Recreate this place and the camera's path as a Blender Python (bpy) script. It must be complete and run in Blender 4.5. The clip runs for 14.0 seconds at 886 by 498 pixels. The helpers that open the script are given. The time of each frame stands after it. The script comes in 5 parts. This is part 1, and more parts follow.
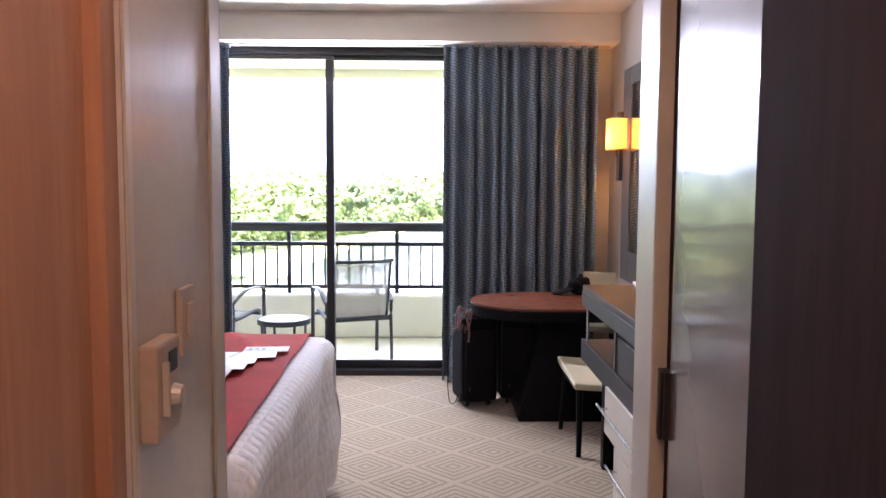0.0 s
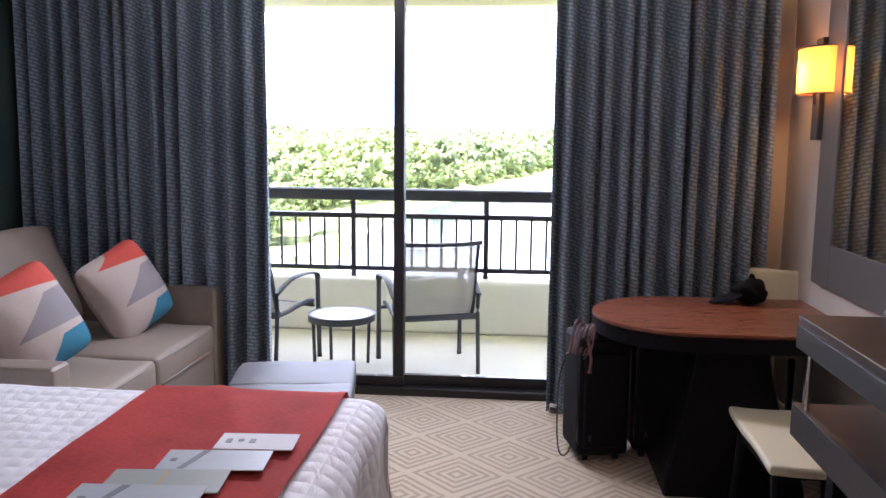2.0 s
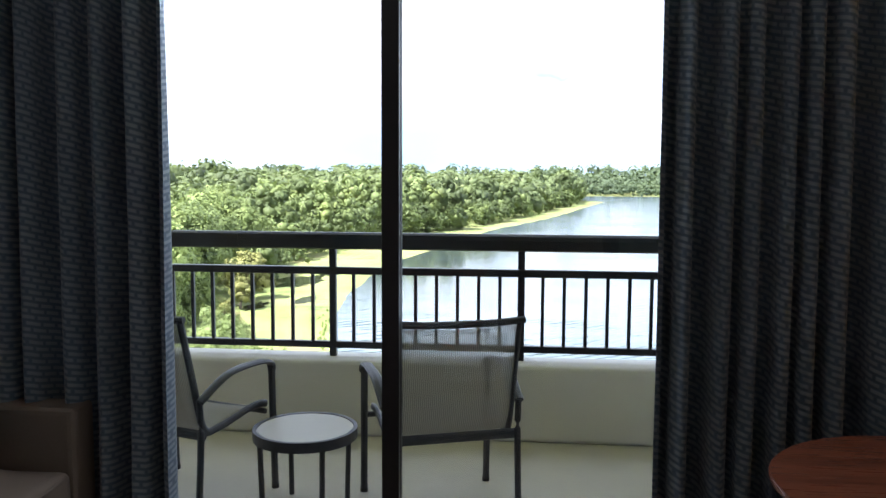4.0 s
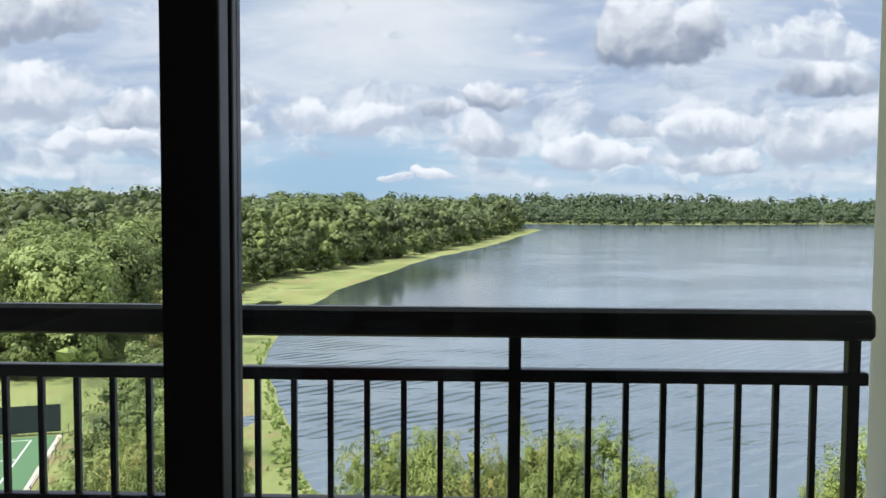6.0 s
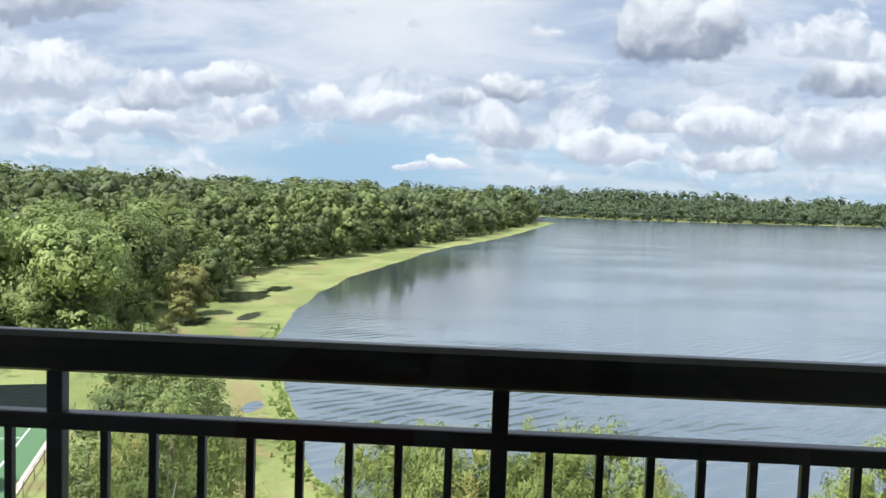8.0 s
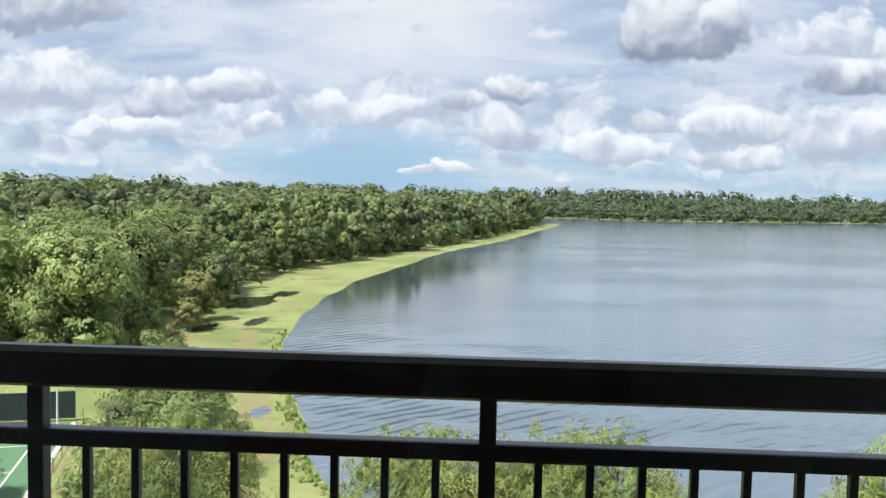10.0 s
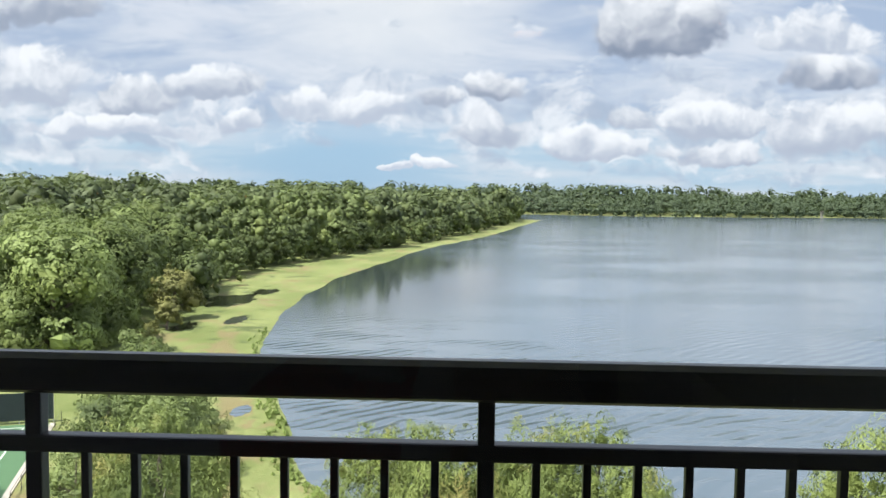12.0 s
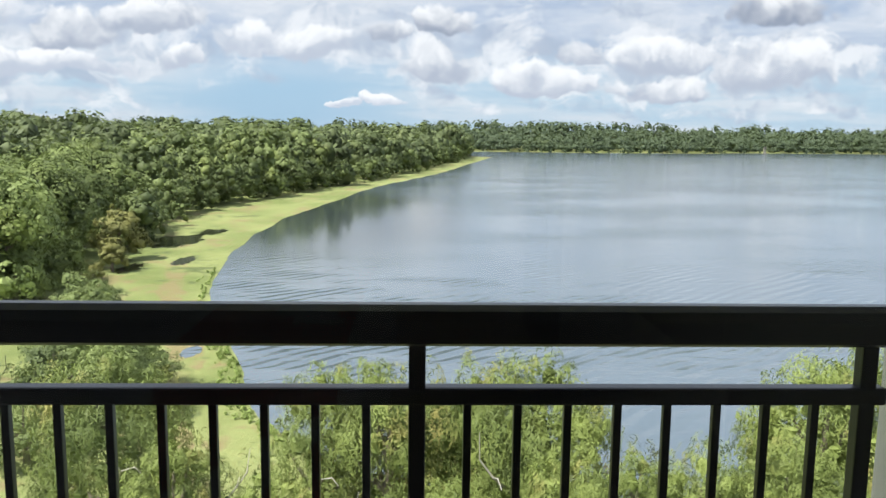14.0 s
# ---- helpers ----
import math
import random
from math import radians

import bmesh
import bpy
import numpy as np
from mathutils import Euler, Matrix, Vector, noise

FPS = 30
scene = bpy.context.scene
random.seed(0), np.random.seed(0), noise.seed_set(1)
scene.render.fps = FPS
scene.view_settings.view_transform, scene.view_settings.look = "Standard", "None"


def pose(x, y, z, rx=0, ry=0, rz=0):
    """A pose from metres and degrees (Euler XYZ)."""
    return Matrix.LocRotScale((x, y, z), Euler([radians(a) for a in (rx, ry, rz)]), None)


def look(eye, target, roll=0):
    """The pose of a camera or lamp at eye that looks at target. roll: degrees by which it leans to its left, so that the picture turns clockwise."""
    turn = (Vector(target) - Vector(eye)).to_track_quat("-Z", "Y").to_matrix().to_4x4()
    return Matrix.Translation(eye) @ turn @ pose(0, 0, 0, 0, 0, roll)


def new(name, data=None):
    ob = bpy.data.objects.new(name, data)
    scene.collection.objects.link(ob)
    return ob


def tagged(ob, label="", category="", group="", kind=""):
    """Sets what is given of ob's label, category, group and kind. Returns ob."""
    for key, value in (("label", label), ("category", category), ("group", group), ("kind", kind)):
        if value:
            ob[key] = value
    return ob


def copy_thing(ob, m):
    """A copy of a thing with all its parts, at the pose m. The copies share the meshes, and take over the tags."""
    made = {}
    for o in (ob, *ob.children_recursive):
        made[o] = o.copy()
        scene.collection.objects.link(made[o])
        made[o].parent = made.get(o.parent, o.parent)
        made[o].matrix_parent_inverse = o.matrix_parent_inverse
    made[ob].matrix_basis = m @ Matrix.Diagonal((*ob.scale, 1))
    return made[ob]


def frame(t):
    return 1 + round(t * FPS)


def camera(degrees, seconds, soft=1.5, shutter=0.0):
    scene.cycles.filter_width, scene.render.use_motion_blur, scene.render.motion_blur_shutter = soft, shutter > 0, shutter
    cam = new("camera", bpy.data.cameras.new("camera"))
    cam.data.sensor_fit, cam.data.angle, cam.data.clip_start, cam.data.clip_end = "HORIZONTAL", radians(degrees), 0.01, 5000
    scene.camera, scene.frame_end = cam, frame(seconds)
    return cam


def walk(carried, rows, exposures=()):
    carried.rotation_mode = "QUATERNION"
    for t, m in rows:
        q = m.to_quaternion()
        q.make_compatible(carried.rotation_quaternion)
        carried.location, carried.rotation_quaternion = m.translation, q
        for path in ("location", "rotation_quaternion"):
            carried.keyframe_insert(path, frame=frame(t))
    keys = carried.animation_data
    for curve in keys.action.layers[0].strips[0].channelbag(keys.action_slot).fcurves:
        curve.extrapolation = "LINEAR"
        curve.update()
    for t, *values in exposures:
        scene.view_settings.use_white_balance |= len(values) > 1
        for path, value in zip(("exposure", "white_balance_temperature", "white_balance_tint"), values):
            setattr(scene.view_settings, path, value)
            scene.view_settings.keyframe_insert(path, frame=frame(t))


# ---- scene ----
cam = camera(57.1, 14.0)
PATH = [
    (0, (0.338, -6.236, 1.494), (0.366, -4.243, 1.327), 0.3),
    (0.5, (0.393, -5.867, 1.475), (0.298, -3.882, 1.247), 0.8),
    (1, (0.354, -5.486, 1.459), (0.163, -3.516, 1.173), 1.1),
    (1.5, (0.272, -5.078, 1.486), (0.102, -3.105, 1.209), 0.3),
    (2, (0.242, -4.621, 1.499), (0.061, -2.648, 1.225), 0.6),
    (2.5, (0.169, -4.154, 1.498), (-0.031, -2.179, 1.255), 0.0),
    (2.7, (0.147, -3.972, 1.479), (-0.058, -1.993, 1.272), 0.3),
    (4.8, (-0.082, -1.957, 1.399), (-0.278, 0.027, 1.231), 0.1),
    (5, (-0.106, -1.761, 1.402), (-0.243, 0.228, 1.241), -0.1),
    (5.5, (-0.111, -1.301, 1.406), (-0.179, 0.694, 1.274), 0.5),
    (6, (-0.158, -0.851, 1.411), (-0.213, 1.145, 1.302), 0.3),
    (6.5, (-0.138, -0.464, 1.397), (-0.217, 1.533, 1.336), 1.5),
    (7, (-0.039, -0.21, 1.414), (-0.158, 1.786, 1.397), 2.7),
    (7.5, (-0.058, -0.18, 1.431), (-0.154, 1.816, 1.356), 1.9),
    (8, (-0.066, -0.165, 1.441), (-0.152, 1.829, 1.307), 2.0),
    (10.5, (-0.013, -0.126, 1.454), (-0.132, 1.867, 1.331), 0.6),
    (11, (-0.024, -0.138, 1.459), (-0.169, 1.853, 1.341), -0.2),
    (11.5, (-0.031, -0.135, 1.463), (-0.169, 1.857, 1.347), -0.1),
    (12, (-0.058, -0.146, 1.468), (-0.11, 1.849, 1.333), 0.9),
    (12.5, (-0.031, -0.133, 1.473), (-0.049, 1.86, 1.315), 1.4),
    (13, (-0.015, -0.139, 1.473), (0.038, 1.852, 1.287), 0.5),
    (13.5, (-0.037, -0.132, 1.474), (0.05, 1.851, 1.227), 0.1),
    (14, (-0.009, -0.112, 1.476), (0.062, 1.867, 1.191), 0.7),
]
STOPS_OUT, STOPS_IN, SKY, SUN = 0.65, 4.15, 0.68, 5.0
walk(cam, [(t, look(eye, target, roll)) for t, eye, target, roll in PATH],
     [(0, STOPS_IN + 0.3, 5850, 30), (1.0, STOPS_IN + 0.2, 5850, 30), (2.0, STOPS_IN, 5850, 30), (2.7, STOPS_IN - 0.1, 5850, 30), (3.5, STOPS_IN * 0.8 + STOPS_OUT * 0.2, 5950, 24), (4.4, STOPS_OUT + 0.5, 6050, 17),
      (4.8, STOPS_OUT + 0.2, 6100, 17), (5.2, STOPS_OUT + 0.12, 6150, 17), (6.0, STOPS_OUT + 0.04, 6150, 17), (7.0, STOPS_OUT - 0.14, 6150, 17), (8.0, STOPS_OUT + 0.12, 6150, 17), (11, STOPS_OUT + 0.08, 6200, 17), (14, STOPS_OUT + 0.15, 6350, 17)])

# ---- node helpers ----
GROUND = -18.6


def nodes_of(name):
    m = bpy.data.materials.new(name)
    m.use_nodes = True
    m.node_tree.nodes.clear()
    return m, m.node_tree


def nd(nt, kind, **values):
    n = nt.nodes.new(kind)
    for k, v in values.items():
        plug(nt, n.inputs[k.replace("_", " ")], v)
    return n


def plug(nt, socket, v):
    if isinstance(v, bpy.types.NodeSocket):
        nt.links.new(v, socket)
    else:
        if isinstance(v, tuple) and len(v) == 3 and socket.type == "RGBA":
            v = (*v, 1)
        socket.default_value = v


def ma(nt, op, a, b=0.0, c=0.0):
    n = nt.nodes.new("ShaderNodeMath")
    n.operation = op
    plug(nt, n.inputs[0], a), plug(nt, n.inputs[1], b), plug(nt, n.inputs[2], c)
    return n.outputs[0]


def vm(nt, op, a, b=(0, 0, 0)):
    n = nt.nodes.new("ShaderNodeVectorMath")
    n.operation = op
    plug(nt, n.inputs[0], a), plug(nt, n.inputs[1], b)
    return n.outputs["Value"] if op in ("LENGTH", "DOT_PRODUCT", "DISTANCE") else n.outputs[0]


def scaled(nt, a, k):
    n = nt.nodes.new("ShaderNodeVectorMath")
    n.operation = "SCALE"
    plug(nt, n.inputs[0], a), plug(nt, n.inputs[3], k)
    return n.outputs[0]


def xyz(nt, x, y, z):
    return nd(nt, "ShaderNodeCombineXYZ", X=x, Y=y, Z=z).outputs[0]


def smooth(nt, v, lo, hi, a=0.0, b=1.0):
    n = nt.nodes.new("ShaderNodeMapRange")
    n.interpolation_type = "SMOOTHSTEP"
    for i, k in enumerate((v, lo, hi, a, b)):
        plug(nt, n.inputs[i], k)
    return n.outputs[0]


def mix(nt, f, a, b, blend="MIX"):
    n = nt.nodes.new("ShaderNodeMix")
    n.data_type, n.blend_type = "RGBA", blend
    plug(nt, n.inputs[0], f), plug(nt, n.inputs[6], a), plug(nt, n.inputs[7], b)
    return n.outputs[2]


def fbm(nt, vec, scale, detail=4.0, rough=0.55, warp=0.0):
    n = nd(nt, "ShaderNodeTexNoise", Vector=vec, Scale=scale, Detail=detail, Roughness=rough, Distortion=warp)
    return n.outputs[0]


# ---- world: summer sky with cumulus banks ----
SUN_EL, SUN_AZ = 57, 232
world = bpy.data.worlds.new("sky")
scene.world = world
world.use_nodes = True
wt = world.node_tree
wt.nodes.clear()
sky = wt.nodes.new("ShaderNodeTexSky")
sky.sky_type, sky.sun_disc, sky.sun_elevation, sky.sun_rotation = "NISHITA", False, radians(SUN_EL), radians(SUN_AZ)
way = nd(wt, "ShaderNodeTexCoord").outputs["Generated"]
sep = nd(wt, "ShaderNodeSeparateXYZ", Vector=way)
depth = ma(wt, "MAXIMUM", ma(wt, "ABSOLUTE", sep.outputs[1]), 0.12)
cu, cv = ma(wt, "DIVIDE", sep.outputs[0], depth), ma(wt, "DIVIDE", sep.outputs[2], depth)
plane = xyz(wt, cu, cv, 0.0)
# cumulus heaps: from and to across, base, top, darkness of the underside
BANKS = [(-0.662, -0.437, 0.197, 0.291, 0.70), (-0.679, -0.449, 0.099, 0.183, 0.35), (-0.460, -0.338, 0.095, 0.147, 0.55), (-0.384, -0.242, 0.112, 0.158, 0.50), (-0.249, -0.148, 0.087, 0.128, 0.25), (-0.162, -0.057, 0.085, 0.124, 0.30), (-0.064, -0.002, 0.101, 0.129, 0.60), (-0.013, 0.076, 0.109, 0.154, 0.75), (-0.040, 0.090, 0.059, 0.111, 0.45), (0.098, 0.327, 0.165, 0.266, 0.95), (0.347, 0.492, 0.168, 0.238, 0.30), (0.381, 0.507, 0.128, 0.178, 0.85)]
SCRAPS = [(0.137, 0.241, 0.082, 0.113, 0.45), (0.221, 0.380, 0.073, 0.114, 0.40), (0.077, 0.222, 0.045, 0.082, 0.35), (0.222, 0.368, 0.044, 0.076, 0.45), (0.367, 0.511, 0.050, 0.120, 0.40), (-0.548, -0.317, 0.063, 0.095, 0.25), (-0.102, -0.057, 0.030, 0.041, 0.15), (-0.060, -0.015, 0.032, 0.043, 0.15), (-0.317, -0.246, 0.076, 0.100, 0.30)]
coarse = nd(wt, "ShaderNodeTexNoise", Vector=plane, Scale=9.0, Detail=3.0, Roughness=0.5).outputs["Color"]
crisp = nd(wt, "ShaderNodeTexNoise", Vector=plane, Scale=34.0, Detail=5.0, Roughness=0.6).outputs["Color"]
torn = vm(wt, "ADD", plane, vm(wt, "MULTIPLY", vm(wt, "SUBTRACT", coarse, (0.5, 0.5, 0.5)), (0.075, 0.05, 0)))
torn = vm(wt, "ADD", torn, vm(wt, "MULTIPLY", vm(wt, "SUBTRACT", crisp, (0.5, 0.5, 0.5)), (0.030, 0.024, 0)))


def billow(p):
    puff = nd(wt, "ShaderNodeTexVoronoi", Vector=p, Scale=17.0, Detail=2.0, Roughness=0.55)
    return ma(wt, "SUBTRACT", ma(wt, "MULTIPLY", fbm(wt, p, 17.0, 7.0, 0.58), 1.3), ma(wt, "MULTIPLY", puff.outputs["Distance"], 0.42))


puffs = billow(torn)
relief = ma(wt, "MULTIPLY", ma(wt, "SUBTRACT", puffs, billow(vm(wt, "ADD", torn, (-0.009, 0.018, 0)))), 1.75)
split = nd(wt, "ShaderNodeSeparateXYZ", Vector=torn)


def heap(under_sky, x0, x1, base, crest, dark):
    """A cumulus with a flattened grey base and a bright billowing top, laid over the sky behind it."""
    ry = (crest - base) / 1.5
    across = ma(wt, "DIVIDE", ma(wt, "SUBTRACT", split.outputs[0], (x0 + x1) / 2), (x1 - x0) / 2)
    up = ma(wt, "DIVIDE", ma(wt, "SUBTRACT", split.outputs[1], base + ry / 2), ry)
    bulge = ma(wt, "MAXIMUM", up, ma(wt, "MULTIPLY", up, -1.9))
    body = ma(wt, "SUBTRACT", 1.0, ma(wt, "ADD", ma(wt, "MULTIPLY", across, across), ma(wt, "MULTIPLY", bulge, bulge)))
    body = ma(wt, "ADD", body, ma(wt, "MULTIPLY", ma(wt, "SUBTRACT", puffs, 0.47), 1.7))
    shade = smooth(wt, ma(wt, "ADD", ma(wt, "MULTIPLY", up, 1.0), ma(wt, "MULTIPLY", relief, 1.1 - 0.55 * dark)), -0.40, 0.95)
    belly = tuple(a + (b - a) * dark for a, b in zip((0.66, 0.71, 0.79), (0.27, 0.315, 0.40)))
    return mix(wt, smooth(wt, body, -0.42, 0.10), under_sky, mix(wt, shade, belly, (0.98, 0.98, 0.975)))


veil = fbm(wt, vm(wt, "MULTIPLY", plane, (2.2, 7.5, 1)), 2.2, 7.0, 0.6, 0.4)
high = mix(wt, smooth(wt, veil, 0.36, 0.66), (0.46, 0.55, 0.69), (0.80, 0.82, 0.86))
sheet = vm(wt, "LENGTH", vm(wt, "MULTIPLY", vm(wt, "SUBTRACT", torn, (-0.10, 0.24, 0)), (1 / 0.2, 1 / 0.15, 0)))
high = mix(wt, smooth(wt, sheet, 1.1, 0.2, 0.0, 0.8), high, (0.96, 0.95, 0.92))
gap_blue = vm(wt, "LENGTH", vm(wt, "MULTIPLY", vm(wt, "SUBTRACT", plane, (-0.16, 0.035, 0)), (1 / 0.17, 1 / 0.07, 0)))
low = mix(wt, smooth(wt, gap_blue, 1.2, 0.2), mix(wt, smooth(wt, fbm(wt, vm(wt, "MULTIPLY", plane, (3, 26, 1)), 1.6, 4.0), 0.4, 0.62), (0.50, 0.66, 0.79), (0.70, 0.77, 0.84)), (0.40, 0.595, 0.765))
clear = mix(wt, smooth(wt, cv, 0.05, 0.12), low, high)
clear = mix(wt, 0.12, clear, vm(wt, "MULTIPLY", sky.outputs[0], (0.1, 0.1, 0.1)))
# loose scraps of cloud between the heaps
loose = fbm(wt, vm(wt, "MULTIPLY", torn, (1, 2.1, 1)), 13.0, 7.0, 0.6)
band = ma(wt, "SUBTRACT", 1.0, ma(wt, "POWER", ma(wt, "DIVIDE", ma(wt, "SUBTRACT", cv, 0.085), 0.06), 2.0))
loose = ma(wt, "ADD", loose, ma(wt, "MULTIPLY", ma(wt, "MAXIMUM", band, -0.6), 0.10))
loose_tone = mix(wt, smooth(wt, relief, -0.42, 0.40), (0.46, 0.53, 0.63), (0.92, 0.925, 0.93))
loose = ma(wt, "SUBTRACT", loose, smooth(wt, gap_blue, 1.1, 0.4, 0.0, 0.16))
cloudy = mix(wt, smooth(wt, loose, 0.47, 0.64, 0.0, 0.8), clear, loose_tone)
for bank in SCRAPS + BANKS:
    cloudy = heap(cloudy, *bank)
bg = nd(wt, "ShaderNodeBackground", Color=cloudy, Strength=SKY)
nd(wt, "ShaderNodeOutputWorld", Surface=bg.outputs[0])

sun = new("sun", bpy.data.lights.new("sun", "SUN"))
sun.data.energy, sun.data.angle, sun.data.color = SUN, radians(0.6), (1.0, 0.95, 0.86)
sun_from = Vector((math.sin(radians(SUN_AZ)) * math.cos(radians(SUN_EL)), math.cos(radians(SUN_AZ)) * math.cos(radians(SUN_EL)), math.sin(radians(SUN_EL))))
sun.matrix_world = look(sun_from * 60, (0, 0, 0))

# added fill lamp at the glass door's head, standing in for sky light
door_fill = new("door_fill_lamp", bpy.data.lights.new("door_fill_lamp", "AREA"))
door_fill.data.shape, door_fill.data.size, door_fill.data.size_y = "RECTANGLE", 1.5, 0.16
door_fill.data.energy, door_fill.data.color = 4.3, (0.93, 0.97, 1.0)
door_fill.matrix_world = look((-0.36, -0.075, 2.30), (-0.5, -3.0, 1.2))


# ---- materials ----
def paint(name, colour, rough=0.6, metal=0.0, vary=0.12, scale=3.0, grain=40.0, bump=0.05, coat=0.0, stretch=(1, 1, 1), sheen=0.0, spec=0.5, rvar=0.05):
    m, nt = nodes_of(name)
    co = vm(nt, "MULTIPLY", nd(nt, "ShaderNodeTexCoord").outputs["Object"], stretch)
    broad, fine = fbm(nt, co, scale, 3.0), fbm(nt, co, grain, 5.0)
    amount = ma(nt, "ADD", ma(nt, "MULTIPLY", broad, 0.6), ma(nt, "MULTIPLY", fine, 0.4))
    f = smooth(nt, amount, 0.3, 0.7, 1 - vary, 1 + vary)
    col = scaled(nt, colour, f)
    b = nd(nt, "ShaderNodeBump", Strength=bump, Distance=0.004, Height=fine)
    p = nd(nt, "ShaderNodeBsdfPrincipled", Base_Color=col, Metallic=metal, Normal=b.outputs[0], Coat_Weight=coat, Sheen_Weight=sheen, Specular_IOR_Level=spec,
           Roughness=smooth(nt, amount, 0.25, 0.75, max(0.02, rough - rvar), min(1, rough + rvar)))
    nd(nt, "ShaderNodeOutputMaterial", Surface=p.outputs[0])
    return m


def glow(name, colour, strength):
    m, nt = nodes_of(name)
    nd(nt, "ShaderNodeOutputMaterial", Surface=nd(nt, "ShaderNodeEmission", Color=colour, Strength=strength).outputs[0])
    return m


def pane_material(name, tint):
    m, nt = nodes_of(name)
    fr = nd(nt, "ShaderNodeFresnel", IOR=1.3)
    see, shine = nd(nt, "ShaderNodeBsdfTransparent", Color=tint), nd(nt, "ShaderNodeBsdfGlossy", Color=(0.9, 0.95, 0.95), Roughness=0.0)
    mx = nd(nt, "ShaderNodeMixShader", Fac=fr.outputs[0])
    nt.links.new(see.outputs[0], mx.inputs[1]), nt.links.new(shine.outputs[0], mx.inputs[2])
    nd(nt, "ShaderNodeOutputMaterial", Surface=mx.outputs[0])
    return m


def carpet_material():
    m, nt = nodes_of("carpet")
    co = nd(nt, "ShaderNodeTexCoord").outputs["Object"]
    s = nd(nt, "ShaderNodeSeparateXYZ", Vector=vm(nt, "ADD", co, scaled(nt, nd(nt, "ShaderNodeTexNoise", Vector=co, Scale=60.0).outputs["Color"], 0.008)))
    side = 0.46
    a = ma(nt, "DIVIDE", ma(nt, "ADD", s.outputs[0], s.outputs[1]), side)
    b = ma(nt, "DIVIDE", ma(nt, "SUBTRACT", s.outputs[0], s.outputs[1]), side)
    fa = ma(nt, "ABSOLUTE", ma(nt, "SUBTRACT", ma(nt, "FRACT", a), 0.5))
    fb = ma(nt, "ABSOLUTE", ma(nt, "SUBTRACT", ma(nt, "FRACT", b), 0.5))
    ring = ma(nt, "MAXIMUM", fa, fb)
    wave = ma(nt, "SINE", ma(nt, "MULTIPLY", ring, 2 * math.pi * 9.0))
    line = smooth(nt, wave, -0.45, 0.25)
    tuft = fbm(nt, co, 260.0, 3.0, 0.7)
    soil = fbm(nt, co, 2.2, 4.0)
    col = mix(nt, line, (0.31, 0.243, 0.165), (0.53, 0.436, 0.305))
    col = mix(nt, smooth(nt, tuft, 0.2, 0.8, 0.0, 0.45), col, (0.22, 0.16, 0.11))
    col = mix(nt, smooth(nt, soil, 0.35, 0.75, 0.0, 0.3), col, (0.40, 0.31, 0.22))
    bp = nd(nt, "ShaderNodeBump", Strength=0.5, Distance=0.006, Height=ma(nt, "ADD", tuft, ma(nt, "MULTIPLY", line, 0.6)))
    p = nd(nt, "ShaderNodeBsdfPrincipled", Base_Color=col, Roughness=0.95, Normal=bp.outputs[0], Sheen_Weight=0.15)
    nd(nt, "ShaderNodeOutputMaterial", Surface=p.outputs[0])
    return m


def curtain_material():
    m, nt = nodes_of("curtain_weave")
    uv = nd(nt, "ShaderNodeTexCoord").outputs["UV"]
    s = nd(nt, "ShaderNodeSeparateXYZ", Vector=uv)
    # short slanting dashes set in staggered rows
    row = ma(nt, "DIVIDE", ma(nt, "ADD", s.outputs[1], ma(nt, "MULTIPLY", s.outputs[0], 0.30)), 0.021)
    shift = ma(nt, "MULTIPLY", ma(nt, "FLOOR", row), 0.37)
    across = ma(nt, "ADD", ma(nt, "DIVIDE", s.outputs[0], 0.05), shift)
    dash = ma(nt, "MULTIPLY", smooth(nt, ma(nt, "ABSOLUTE", ma(nt, "SUBTRACT", ma(nt, "FRACT", row), 0.5)), 0.34, 0.2),
              smooth(nt, ma(nt, "ABSOLUTE", ma(nt, "SUBTRACT", ma(nt, "FRACT", across), 0.5)), 0.46, 0.36))
    thread = fbm(nt, vm(nt, "MULTIPLY", uv, (900, 300, 1)), 1.0, 2.0)
    broad = fbm(nt, uv, 3.0, 3.0)
    col = mix(nt, dash, (0.125, 0.185, 0.245), (0.31, 0.375, 0.43))
    col = mix(nt, smooth(nt, thread, 0.3, 0.8, 0.0, 0.25), col, (0.09, 0.125, 0.17))
    col = mix(nt, smooth(nt, broad, 0.4, 0.7, 0.0, 0.25), col, (0.09, 0.125, 0.17))
    bp = nd(nt, "ShaderNodeBump", Strength=0.4, Distance=0.003, Height=dash)
    p = nd(nt, "ShaderNodeBsdfPrincipled", Base_Color=col, Roughness=0.85, Normal=bp.outputs[0], Sheen_Weight=0.2)
    nd(nt, "ShaderNodeOutputMaterial", Surface=p.outputs[0])
    return m


